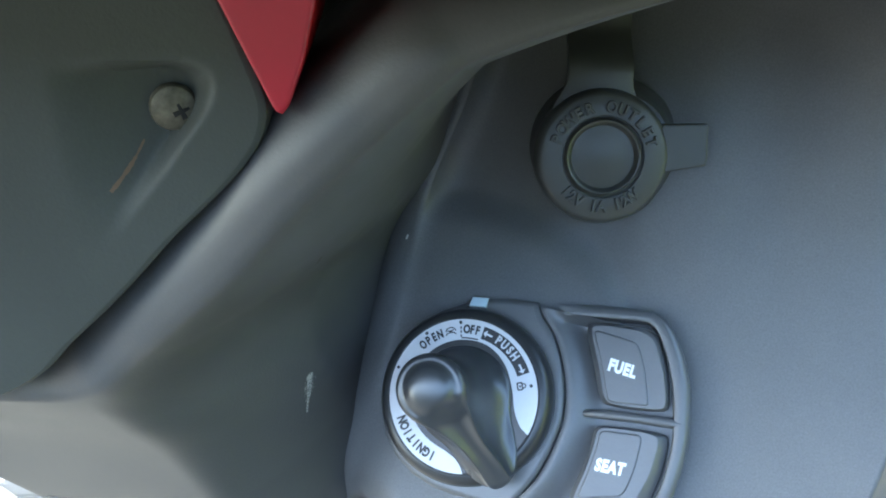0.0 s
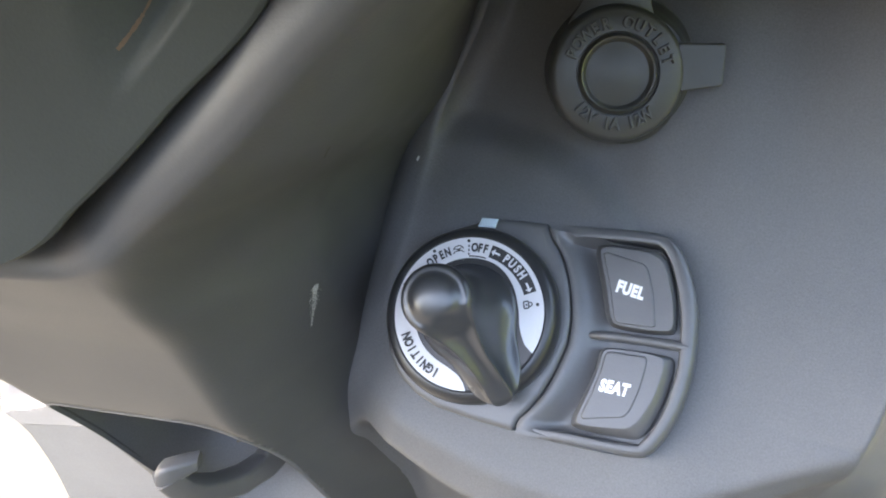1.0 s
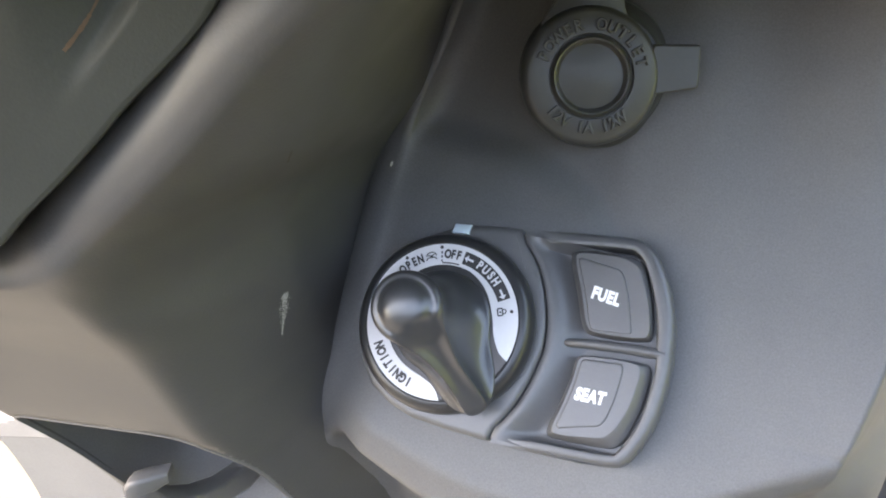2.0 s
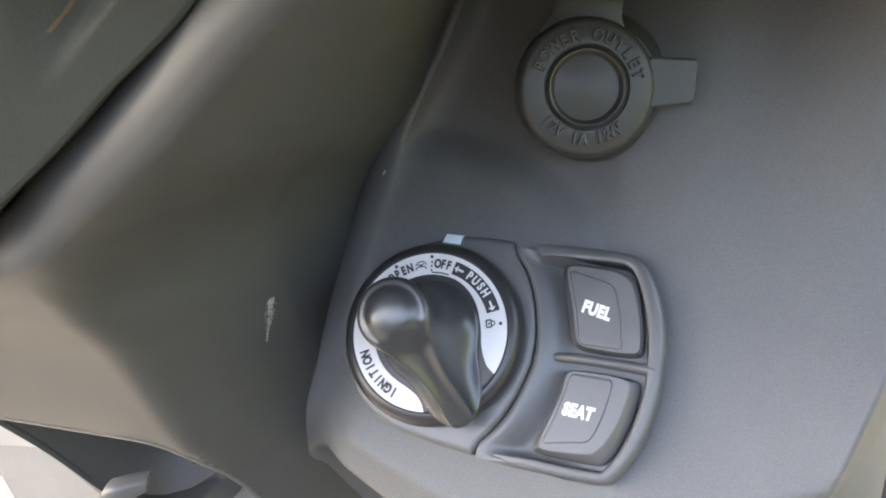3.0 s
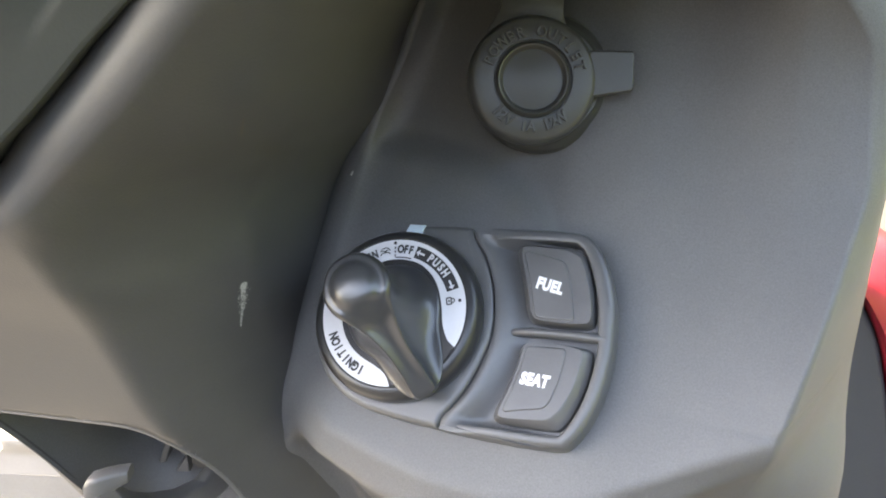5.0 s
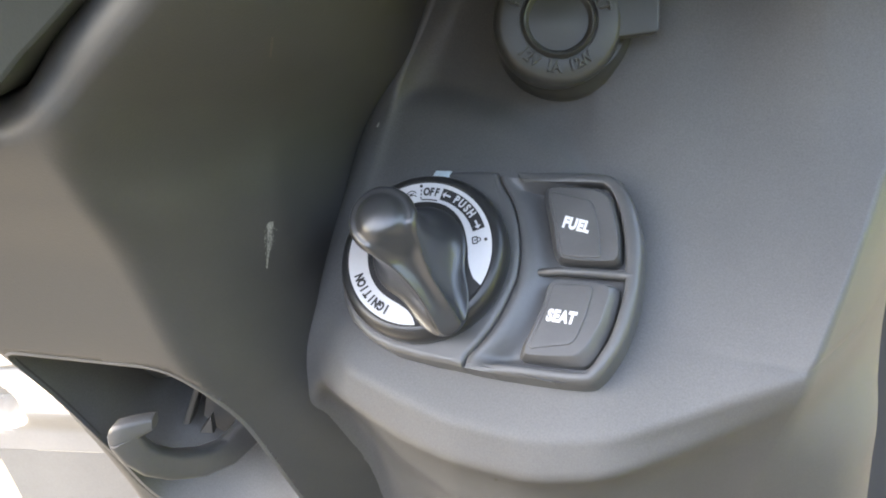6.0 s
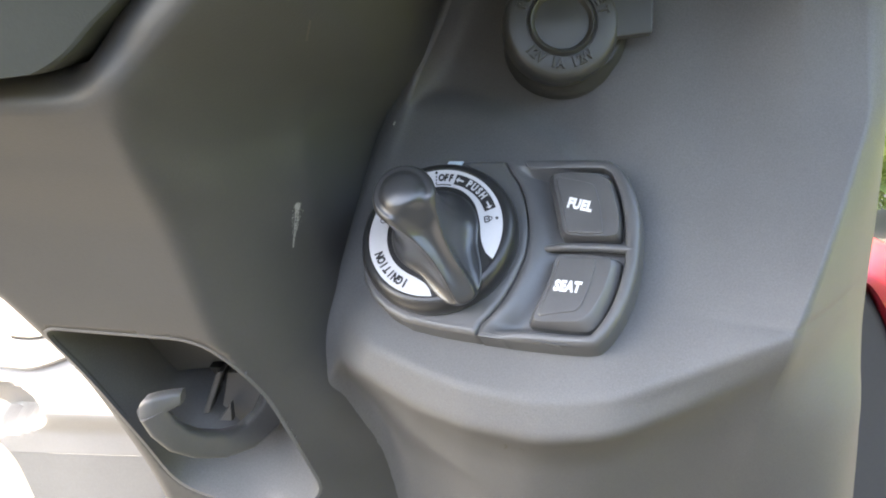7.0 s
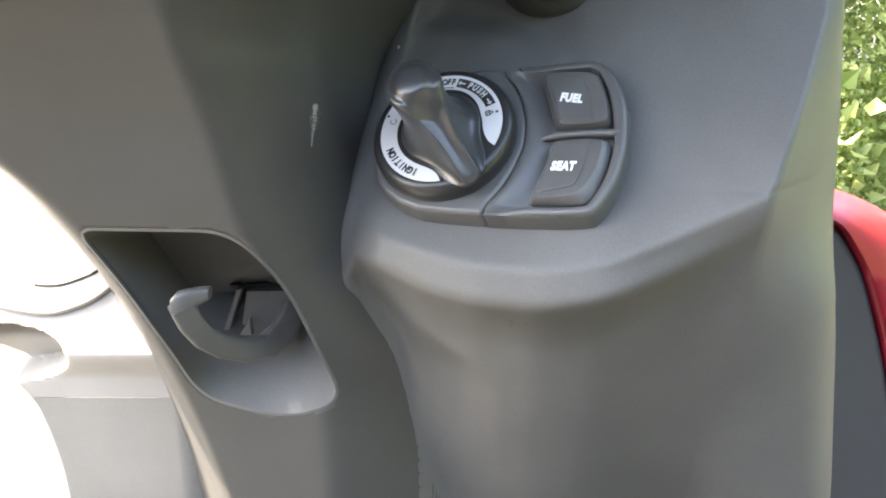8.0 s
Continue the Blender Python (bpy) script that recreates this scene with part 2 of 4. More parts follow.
def plane_frame(origin, normal, lean=0.0):
    """A flat local frame: at(u, v, h) in metres; u to the right, v up the slope, h out of it."""
    o, n = Vector(origin), Vector(normal).normalized()
    u = Vector((0, 0, 1)).cross(n).normalized()
    if u.x < 0:
        u = -u
    v = n.cross(u)
    if v.z < 0:
        v = -v
    c, s = math.cos(radians(lean)), math.sin(radians(lean))
    u, v = u * c + v * s, v * c - u * s
    return lambda a, b, h=0.0: o + u * a + v * b + n * h


# ---- the scooter ----
scooter = tagged(empty("scooter", (-0.08, 0.3, 0.0)), "parked scooter with black plastic inner leg shield and red body panels", "scooter")

# inner leg shield: a boss for the ignition switch, a wall behind the power outlet, a ledge and the apron under it
PLATE_O, PLATE_N = (0.00651, 0.22774, 0.76764), (-0.280, -0.7215, 0.6333)      # the switch plate's face
plate_at = plane_frame(PLATE_O, PLATE_N)


def left_edge_x(z):
    return spline([(0.50, -0.030), (0.62, -0.030), (0.66, -0.0300), (0.69, -0.0355), (0.706, -0.0368), (0.745, -0.0285), (0.78, -0.018), (0.8145, -0.0076), (0.84, 0.003), (0.87, 0.012), (0.91, 0.02)], z)


def left_edge_y(z):
    return spline([(0.50, 0.345), (0.60, 0.290), (0.64, 0.270), (0.66, 0.261), (0.680, 0.2520), (0.695, 0.2460), (0.706, 0.2400), (0.722, 0.2320), (0.745, 0.2385), (0.78, 0.257), (0.8145, 0.275), (0.84, 0.281), (0.91, 0.29)], z)


def ledge_z(x):
    return -0.0008 + spline([(-0.04, 0.7375), (-0.023, 0.7350), (-0.01, 0.7325), (0.0, 0.7303), (0.01, 0.7287), (0.02, 0.7277), (0.035, 0.7277), (0.057, 0.7313), (0.08, 0.7395), (0.09, 0.7440), (0.111, 0.7545), (0.13, 0.768)], x)


def crease_x(z):
    return spline([(0.50, 0.118), (0.70, 0.112), (0.7525, 0.1120), (0.761, 0.1152), (0.779, 0.1238), (0.797, 0.1325), (0.817, 0.1395), (0.846, 0.139), (0.88, 0.115), (0.91, 0.088)], z)


def crease_y(z):
    return spline([(0.50, 0.345), (0.60, 0.279), (0.637, 0.2545), (0.70, 0.2160), (0.73, 0.1990), (0.7525, 0.1872), (0.761, 0.1905), (0.779, 0.2010), (0.797, 0.2140), (0.817, 0.2260), (0.846, 0.236), (0.88, 0.240), (0.91, 0.245)], z)


def boss_y(x, z):
    """The boss lies 9 mm under the plate's face and parallel to it; above an arc it turns up into the wall behind the outlet."""
    flat = 0.22774 + 0.0135 - 0.388 * (x - 0.00651) + 0.8777 * (z - 0.76764)
    arc = spline([(-0.03, 0.805), (-0.0085, 0.8095), (0.002, 0.8112), (0.012, 0.8115), (0.030, 0.8090), (0.0437, 0.8045), (0.0515, 0.7995), (0.060, 0.794), (0.075, 0.793), (0.10, 0.80), (0.13, 0.80)], x)
    blend = 0.012 + 0.015 * step(0.052, 0.080, x)
    y = flat - spline([(-0.03, 0.50), (0.03, 0.48), (0.06, 0.39), (0.085, 0.40), (0.12, 0.62)], x) * soft_max(z - arc, 0.0, blend)
    return y - 0.0062 * step(-0.0008, 0.0075, beside(ARC, x, z)) * step(0.764, 0.790, z) * step(0.115, 0.08, x)


ARC = [(0.0600, 0.760), (0.0602, 0.778), (0.0590, 0.787), (0.0555, 0.7940), (0.0515, 0.7995), (0.0437, 0.8045), (0.030, 0.8090), (0.012, 0.8115), (0.002, 0.8112), (-0.0085, 0.8095), (-0.03, 0.803), (-0.05, 0.797)]


def shield_y(x, z):
    zl = ledge_z(x)
    ex, ey = left_edge_x(z) + 0.0035, left_edge_y(z)
    cx, cy = crease_x(z), crease_y(z)
    over = soft_max(zl - z, 0.0, 0.002)
    under = step(-0.002, 0.005, zl - z)
    upper = boss_y(x, zl + soft_max(z - zl, 0.0, 0.002))
    reach = spline([(-0.036, 0.030), (-0.031, 0.017), (-0.025, 0.0095), (-0.010, 0.0115), (0.0, 0.0125)], x)
    low = -0.16 * min(over, 0.0125) + (1.30 + 0.2 * step(0.0, -0.02, x)) * soft_max(over - reach, 0.0, 0.003) - 0.72 * soft_max(over - reach - 0.016, 0.0, 0.010)
    y = upper + low
    # the right side comes forward to the crease
    t = max(0.0, (x - 0.055) / (cx - 0.055))
    at_c = boss_y(cx, max(z, ledge_z(cx)))
    y += (cy - at_c - low) * t ** (2.6 - 0.9 * under)
    # the left flank rolls back into the groove beside the stem
    w = 0.014 + 0.042 * step(0.715, 0.67, z)
    s = 1 - min(max((x - ex) / w, 0.0), 1.0)
    soft = step(0.745, 0.70, z)
    other = stem_y(x, z) if soft > 0 and x < 0.045 else y
    ey += (max(ey, other + 0.0008) - ey) * soft
    y += (ey - y) * s ** (2.2 - 0.5 * step(0.71, 0.68, z))
    if soft > 0 and x < 0.045:          # a fillet where the apron runs into the stem's flank
        y += (soft_min(y, other, 0.003 + 0.011 * (1 - s) ** 0.8) + 0.0014 * step(0.6, 1.0, s) - y) * soft
    return y


def shield_rows():
    rows = []
    levels = [("up", k / 150) for k in range(151)] + [("band", k / 30) for k in range(1, 31)] + [("low", k / 30) for k in range(1, 31)]
    for kind, b in levels:
        row = []
        for j in range(0, 161):
            s = j / 160
            z = 0.8
            for _ in range(4):
                x = left_edge_x(z) + 0.0035 + (crease_x(z) - left_edge_x(z) - 0.0035) * s
                zl = ledge_z(x)
                z = 0.92 + (zl - 0.92) * (1 - (1 - b) ** 1.7) if kind == "up" else zl - 0.045 * b ** 1.6 if kind == "band" else zl - 0.045 + (0.48 - zl + 0.045) * b
            row.append((x, shield_y(x, z), z))
        x0, y0, z0 = row[0]
        lip = [(x0 - 0.008 * math.sin(a), y0 + 0.004 * math.sin(a) + 0.008 * (1 - math.cos(a)), z0) for a in (0.25, 0.5, 0.75, 1.0, 1.25, 1.45, 1.57)] + [(x0 - 0.0075, y0 + 0.030, z0)]
        lip = lip[::-1]
        xc, yc, zc = row[-1]
        xs, ys = spline([(0.48, 0.184), (0.6057, 0.1773), (0.6432, 0.1745), (0.6788, 0.172), (0.7227, 0.1664), (0.774, 0.160), (0.7965, 0.153), (0.82, 0.152), (0.86, 0.150), (0.92, 0.137)], zc), spline([(0.48, 0.33), (0.6057, 0.275), (0.7227, 0.270), (0.774, 0.258), (0.7965, 0.243), (0.82, 0.243), (0.92, 0.265)], zc)
        crisp = step(0.70, 0.75, zc)
        back = []
        for k in range(1, 13):
            t = k / 12
            bow = (1 - crisp) * 0.010 * math.sin(math.pi * t) + 0.0025 * math.sin(math.pi * t)
            back.append((xc + (xs - xc) * t + bow * 0.7, yc + (ys - yc) * t - bow, zc))
        back += [(xs + 0.0012, ys + 0.002, zc), (xs + 0.0012, ys + 0.006, zc), (xs - 0.004, ys + 0.05, zc)]
        rows.append(lip + row + back)
    return rows



# stem cover: the rim round the steering neck, its long flank and the column with the hook pocket
RIM = [(-0.30, 0.807), (-0.20, 0.8115), (-0.15, 0.8145), (-0.10, 0.8165), (-0.085, 0.8180), (-0.073, 0.8235), (-0.0585, 0.8370), (-0.0395, 0.8560), (-0.025, 0.8725), (-0.0105, 0.8865), (0.004, 0.8988), (0.04, 0.9095), (0.08, 0.9120), (0.14, 0.9130)]
RIDGE = [(x, z) for x, z in RIM[:4:-1]]
COLUMN = [(-0.073, 0.8235), (-0.0725, 0.80), (-0.0690, 0.7776), (-0.0640, 0.745), (-0.058, 0.72), (-0.0515, 0.70), (-0.045, 0.675), (-0.042, 0.656), (-0.0405, 0.6), (-0.040, 0.47)]
FRONT = [(0.95, 0.142), (0.905, 0.146), (0.857, 0.151), (0.826, 0.158), (0.8, 0.174), (0.7776, 0.189), (0.735, 0.208), (0.70, 0.226), (0.656, 0.2436), (0.6, 0.252), (0.47, 0.262)]
LEFT = [(0.47, -0.070), (0.56, -0.077), (0.60, -0.084), (0.625, -0.0905), (0.67, -0.104), (0.712, -0.1175), (0.74, -0.132), (0.763, -0.152), (0.79, -0.185), (0.83, -0.26)]


def beside(line, x, z):
    """Signed distance from a line of (x, z) knots, positive on its right."""
    best, side = 1.0, 0.0
    for (ax, az), (bx, bz) in zip(line, line[1:]):
        dx, dz = bx - ax, bz - az
        t = min(max(((x - ax) * dx + (z - az) * dz) / (dx * dx + dz * dz), 0.0), 1.0)
        d = math.hypot(x - ax - dx * t, z - az - dz * t)
        if d < best:
            best, side = d, dx * (z - az) - dz * (x - ax)
    return best if side > 0 else -best


def stem_y(x, z):
    y = spline(FRONT, z)
    d1, d2 = beside(RIDGE, x, z), beside(COLUMN, x, z)
    d = soft_min(d1, d2, 0.014) if z < 0.83 or x > -0.07 else d1
    a = 2.45 + 3.0 * step(-0.03, 0.04, x) * step(0.80, 0.86, z) - 0.65 * step(0.83, 0.785, z) - 1.00 * step(0.735, 0.67, z)
    r = 0.014 + 0.008 * step(0.82, 0.78, z) - 0.006 * step(-0.03, 0.04, x) * step(0.80, 0.86, z)
    y += 0.17 * soft_max(-d2, 0.0, 0.004) * step(0.835, 0.80, z)
    q = max(d, -0.004) + 0.004
    y += a * (math.sqrt(q * q + r * r) - r) + 1.4 * max(0.0, q - 0.038) * step(0.83, 0.785, z) * step(0.66, 0.72, z)
    tight = step(0.72, 0.66, z)
    l, bend = spline(LEFT, z) + 0.006 - 0.004 * tight - x, 0.013 - 0.008 * tight
    if l > 0:
        y += 1.8 * (math.sqrt(l * l + bend * bend) - bend)
    return y


def stem_rows():
    xs = [-0.24 + 0.0014 * k for k in range(int(0.375 / 0.0014) + 1)]
    rows = []
    for k in range(-10, 181):
        row = []
        for x in xs:
            top = spline(RIM, x)
            low = spline([(-0.25, 0.47), (0.000, 0.47), (0.006, 0.62), (0.010, 0.72), (0.016, 0.80), (0.03, 0.85), (0.06, 0.865), (0.15, 0.87)], x)
            if k < 0:
                a = math.pi / 2 * min(-k, 8) / 8
                lean = step(-0.09, -0.06, x) * step(0.03, -0.01, x)
                row.append((x - 0.0100 * lean * math.sin(a), stem_y(x, top) + 0.014 * (1 - math.cos(a)) + (0.02 * (-k - 8) if k < -8 else 0), top + (0.010 - 0.001 * lean) * math.sin(a)))
            else:
                z = top + (low - top) * (k / 180)
                row.append((x, stem_y(x, z), z))
        rows.append(row)
    return rows


# the pocket's opening, seen from behind the scooter (x, z)
POCKET = even(round_outline([(-0.127, 0.7365, 0.008), (-0.0665, 0.7378, 0.018), (-0.0518, 0.716, 0.02), (-0.0338, 0.6605, 0.010), (-0.060, 0.6515, 0.02), (-0.094, 0.659, 0.012), (-0.108, 0.695, 0.02)], 6), 0.003)


def in_outline(pts, x, z):
    inside = False
    for i in range(len(pts)):
        (x0, z0), (x1, z1) = pts[i - 1], pts[i]
        if (z0 > z) != (z1 > z) and x < (x1 - x0) * (z - z0) / (z1 - z0) + x0:
            inside = not inside
    return inside


stem_mesh = sheet(stem_rows(), hole=lambda c: in_outline(POCKET, c.x, c.z))
for v in stem_mesh.verts:
    if v.is_boundary:
        d, (px, pz) = nearest_on(POCKET, v.co.x, v.co.z)
        if d < 0.0035:
            v.co = (px, stem_y(px, pz), pz)
stem_cover = thick(part("stem_cover", stem_mesh, COVER, scooter, "satin black plastic steering column cover", sharp=0, rear=True), 0.002)


inner_panel = thick(part("inner_leg_shield", sheet(shield_rows()), PANEL, scooter, "black textured plastic inner leg shield with a ledge", sharp=0, rear=True), 0.0025)


def pocket_mesh():
    """The pocket: steep walls at its top and sides, and a floor that slopes up from the lower lip to the back."""
    bm = bmesh.new()
    c = (-0.08, 0.70)
    rings = []
    n = len(POCKET)
    for out, rise in ((0.0007, -0.0003), (0.0004, 0.0001), (0.0, 0.0002), (-0.0008, 0.0)):     # a rounded lip
        ring = []
        for i, (x, z) in enumerate(POCKET):
            t = (Vector(POCKET[(i + 1) % n]) - Vector(POCKET[i - 1])).normalized()
            px, pz = x - t.y * out, z + t.x * out
            ring.append(bm.verts.new((px, stem_y(px, pz) - rise, pz)))
        rings.append(ring)
    for grow, depth, lift in ((0.975, 0.006, 0.004), (0.965, 0.012, 0.010), (0.955, 0.020, 0.018), (0.94, 0.030, 0.028), (0.92, 0.040, 0.036)):
        ring = []
        for x, z in POCKET:
            px, pz = c[0] + (x - c[0]) * grow, c[1] + (z - c[1]) * grow
            y = stem_y(px, pz) + depth
            ring.append(bm.verts.new((px + 0.006 * lift / 0.034 * step(-0.075, -0.10, px), y, pz + lift * step(0.700, 0.655, z))))
        rings.append(ring)
    for a, b in zip(rings, rings[1:]):
        for i in range(n):
            bm.faces.new((a[i], a[(i + 1) % n], b[(i + 1) % n], b[i]))
    bm.faces.new(rings[-1])
    return bm


part("hook_pocket", pocket_mesh(), PANEL, scooter, "recessed pocket round the bag hook", sharp=50, rear=True)

# handlebar cover beside the neck, with a screw at the bottom of a drop-shaped recess
def cover_edge(z):
    return spline([(0.8238, -0.13), (0.8268, -0.0905), (0.8405, -0.0735), (0.8595, -0.0546), (0.8882, -0.0318), (0.8975, -0.0340), (0.9073, -0.0372), (0.95, -0.056), (1.10, -0.08)], z)


def cover_y(x, z):
    over = 0.8966 - z                                                    # under the upper edge
    beside_edge = ((z - 0.8915) * 0.0221 - (x + 0.0385) * 0.0290) / 0.0365      # inside the slanting edge
    wall = step(-0.0006, 0.0030, soft_min(over, beside_edge, 0.010))
    dent = 0.0068 * wall * step(-0.068, -0.043, x) ** 0.8 * step(0.858, 0.886, z)
    return 0.1545 + 0.02 * (z - 0.87) + dent


def cover_rows():
    rows = []
    for i in range(131):
        z = 0.8238 + 0.1062 * i / 100 if i <= 100 else 0.93 + 0.17 * (i - 100) / 30
        e = cover_edge(z)
        row = [(-0.16 + (e + 0.16) * (1 - (1 - j / 120) ** 1.4), 0, z) for j in range(121)]
        row = [(x, cover_y(x, z), z) for x, _, z in row]
        row += [(e + 0.0012, cover_y(e, z) + 0.0006, z), (e + 0.0017, cover_y(e, z) + 0.002, z), (e + 0.0012, 0.20, z)]
        rows.append(row)
    z0 = rows[0][0][2]
    under = [[(x, y + k, z0 - 0.0008 * n) for x, y, z in rows[0]] for n, k in ((2, 0.03), (1, 0.0012))]
    return under + rows


handlebar_cover = part("handlebar_cover", sheet(cover_rows()), COVER_MATT, scooter, "matt black handlebar cover with a screw recess", rear=True)
screw_at = plane_frame((-0.0480, 0.1604, 0.8868), (0.25, -1.0, 0.1))
bm = bmesh.new()
lathe(bm, [(0.0043, -0.003), (0.0043, 0.0007), (0.0039, 0.0014), (0.0029, 0.0018), (0.001, 0.0019)], screw_at, 28)
part("screw", bm, STEEL, handlebar_cover, "tarnished crosshead screw")
bm = bmesh.new()
for a in (20, 110):
    c, q = math.cos(radians(a)), math.sin(radians(a))
    tips = [(e * c * 0.0015 - q * w, e * q * 0.0015 + c * w) for e, w in ((1, 0.00025), (1, -0.00025), (-1, -0.0005), (-1, 0.0005))]
    extrude_outline(bm, [(u + 0.0013, v - 0.0006) for u, v in tips], 0.0014, 0.0020, screw_at, bevel=0.0001, steps=1)
part("screw_slot", bm, GAP, handlebar_cover, "dark cross slot of the screw", smooth=False)


def streak(path, widths, out, surface, rng, gaps=0.0):
    """A worn scratch: short flat flakes lying on a surface y = f(x, z)."""
    bm = bmesh.new()
    n = len(path) - 1
    for i in range(n):
        if rng.random() < gaps:
            continue
        (x0, z0), (x1, z1) = path[i], path[i + 1]
        d = Vector((x1 - x0, z1 - z0)).normalized()
        w0, w1 = widths[i] * rng.uniform(0.6, 1.2), widths[i + 1] * rng.uniform(0.6, 1.2)
        q = [(x0 - d.y * w0, z0 + d.x * w0), (x0 + d.y * w0, z0 - d.x * w0), (x1 + d.y * w1, z1 - d.x * w1), (x1 - d.y * w1, z1 + d.x * w1)]
        bm.faces.new([bm.verts.new((x, surface(x, z) - out, z)) for x, z in q])
    return bm


def line_points(p, q, n, bend=0.0):
    return [(p[0] + (q[0] - p[0]) * k / n + bend * math.sin(math.pi * k / n), p[1] + (q[1] - p[1]) * k / n) for k in range(n + 1)]


rng = random.Random(7)
part("rust_scratch", streak(line_points((-0.0536, 0.8812), (-0.0602, 0.8722), 12, 0.0005), [0.00022 + 0.00030 * k / 12 for k in range(13)], 0.0003, cover_y, rng, 0.0), RUST, handlebar_cover, "brown scratch on the cover", smooth=False)

bm = bmesh.new()
extrude_outline(bm, [(-0.0362, 0.9073), (-0.050, 0.94), (-0.015, 0.94), (-0.0205, 0.9073), (-0.0230, 0.8978), (-0.0262, 0.8895), (-0.0275, 0.8880), (-0.0288, 0.8887)], -0.03, 0.0, lambda x, z, h: Vector((x, 0.1530 - h, z)), bevel=0.0006, spacing=0.0012)
part("red_trim", bm, RED, scooter, "glossy red painted trim piece")
# near-black sheet whose colour stands for the shade between rim and red trim
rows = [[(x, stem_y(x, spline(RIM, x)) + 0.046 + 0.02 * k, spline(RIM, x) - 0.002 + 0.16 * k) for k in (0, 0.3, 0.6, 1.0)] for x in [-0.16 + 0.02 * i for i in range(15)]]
part("neck_gap_shade", sheet(rows), SHADOWBODY, scooter, "near-black sheet for the shaded gap behind the steering neck's rim")
# head of the scooter above the neck: handlebar body, out of sight but shading the leg shield
bm = bmesh.new()
extrude_outline(bm, round_outline([(-0.34, 0.955, 0.02), (-0.20, 0.938, 0.03), (0.02, 0.938, 0.03), (0.17, 0.955, 0.03), (0.20, 1.02, 0.04), (0.03, 1.08, 0.03), (-0.19, 1.08, 0.03), (-0.36, 1.02, 0.04)]), -0.42, -0.05, lambda x, z, h: Vector((x, -h, z)), bevel=0.012)
part("handlebar_body", bm, SHADOWBODY, scooter, "dark plastic handlebar and instrument body")

# ignition switch plate
SEAM = [(0.0155, 0.0322), (0.0178, 0.0284), (0.0215, 0.0246), (0.0245, 0.0201), (0.0267, 0.0155), (0.0285, 0.0104), (0.0297, 0.0057), (0.0303, -0.0008), (0.0300, -0.0035), (0.0288, -0.0102), (0.0266, -0.0173), (0.0239, -0.0227), (0.0217, -0.0262), (0.0215, -0.0295)]
LEFT_PIECE = SEAM + [(0.0087, -0.0296), (-0.0030, -0.0290), (-0.0108, -0.0267), (-0.0175, -0.0226), (-0.0223, -0.0168), (-0.0256, -0.0080), (-0.0265, -0.0008), (-0.0255, 0.0060), (-0.0227, 0.0133), (-0.0188, 0.0189), (-0.0138, 0.0234), (-0.0051, 0.0282), (0.0006, 0.0304), (0.0080, 0.0316)]
RIGHT_PIECE = [(x + 0.0002, y) for x, y in SEAM[::-1]] + [(0.0376, 0.0340), (0.0482, 0.0350), (0.0514, 0.0343), (0.0545, 0.0322), (0.0576, 0.0284), (0.0610, 0.0228), (0.0638, 0.0157), (0.0654, 0.0070), (0.0660, 0.0010), (0.0657, -0.0080), (0.0643, -0.0153), (0.0620, -0.0213), (0.0598, -0.0250), (0.0575, -0.0268), (0.0500, -0.0280), (0.0360, -0.0290)]
bm = bmesh.new()
extrude_outline(bm, LEFT_PIECE, -0.018, 0.0, plate_at, bevel=0.0016, spacing=0.0012)
switch_plate = part("switch_plate", bm, SWITCH, scooter, "black ignition switch surround")
bm = bmesh.new()
extrude_outline(bm, RIGHT_PIECE, -0.018, -0.0075, plate_at, bevel=0.0004, spacing=0.0014)
part("button_carrier", bm, SWITCH, switch_plate, "black carrier round the push buttons")


def carrier_top():
    """The carrier's face: level along the seam, then falling away to the buttons."""
    seam = sorted((v, u) for u, v in SEAM)
    rim = [(-0.0295, 0.0380), (-0.0283, 0.0480), (-0.0268, 0.0570), (-0.0235, 0.0585), (-0.0180, 0.0610), (-0.0080, 0.0635), (0.0010, 0.0640), (0.0070, 0.0630), (0.0157, 0.0615), (0.0228, 0.0580), (0.0284, 0.0545), (0.0310, 0.0500)]
    rows = []
    low, high = -0.0283, 0.0308
    levels = [low + (high - low) * k / 44 for k in range(45)]
    for k, v in enumerate([low] + levels + [high]):
        wall = k in (0, 46)
        u0, u1 = spline(seam, v) + 0.0003, spline(rim, v)
        row = [plate_at(u0, v, -0.018 if wall else -0.0078)]
        for j in range(33):
            u = u0 + (u1 - u0) * j / 32
            drop = 0.0044 * step(0.0012, 0.0115, u - u0) * step(0.0, 0.004, v - low) * step(0.0, 0.003, high - v)
            row.append(plate_at(u, v, -0.018 if wall else -0.0002 - (0.0005 if j == 0 else 0.0) - drop))
        rows.append(row)
    return sheet(rows)


part("carrier_face", carrier_top(), SWITCH, switch_plate, "sloping face beside the push buttons", rear=True, sharp=45)
mark_bm = bmesh.new()
extrude_outline(mark_bm, [(-0.0046, 0.0266), (0.0006, 0.0272), (0.0006, 0.0303), (-0.0044, 0.0296)], -0.003, 0.0013, lambda u, v, h: plate_at(u, v, h - 0.45 * max(0.0, v - 0.0272)), bevel=0.0003)
part("index_mark", mark_bm, MARK, switch_plate, "pale blue index mark")


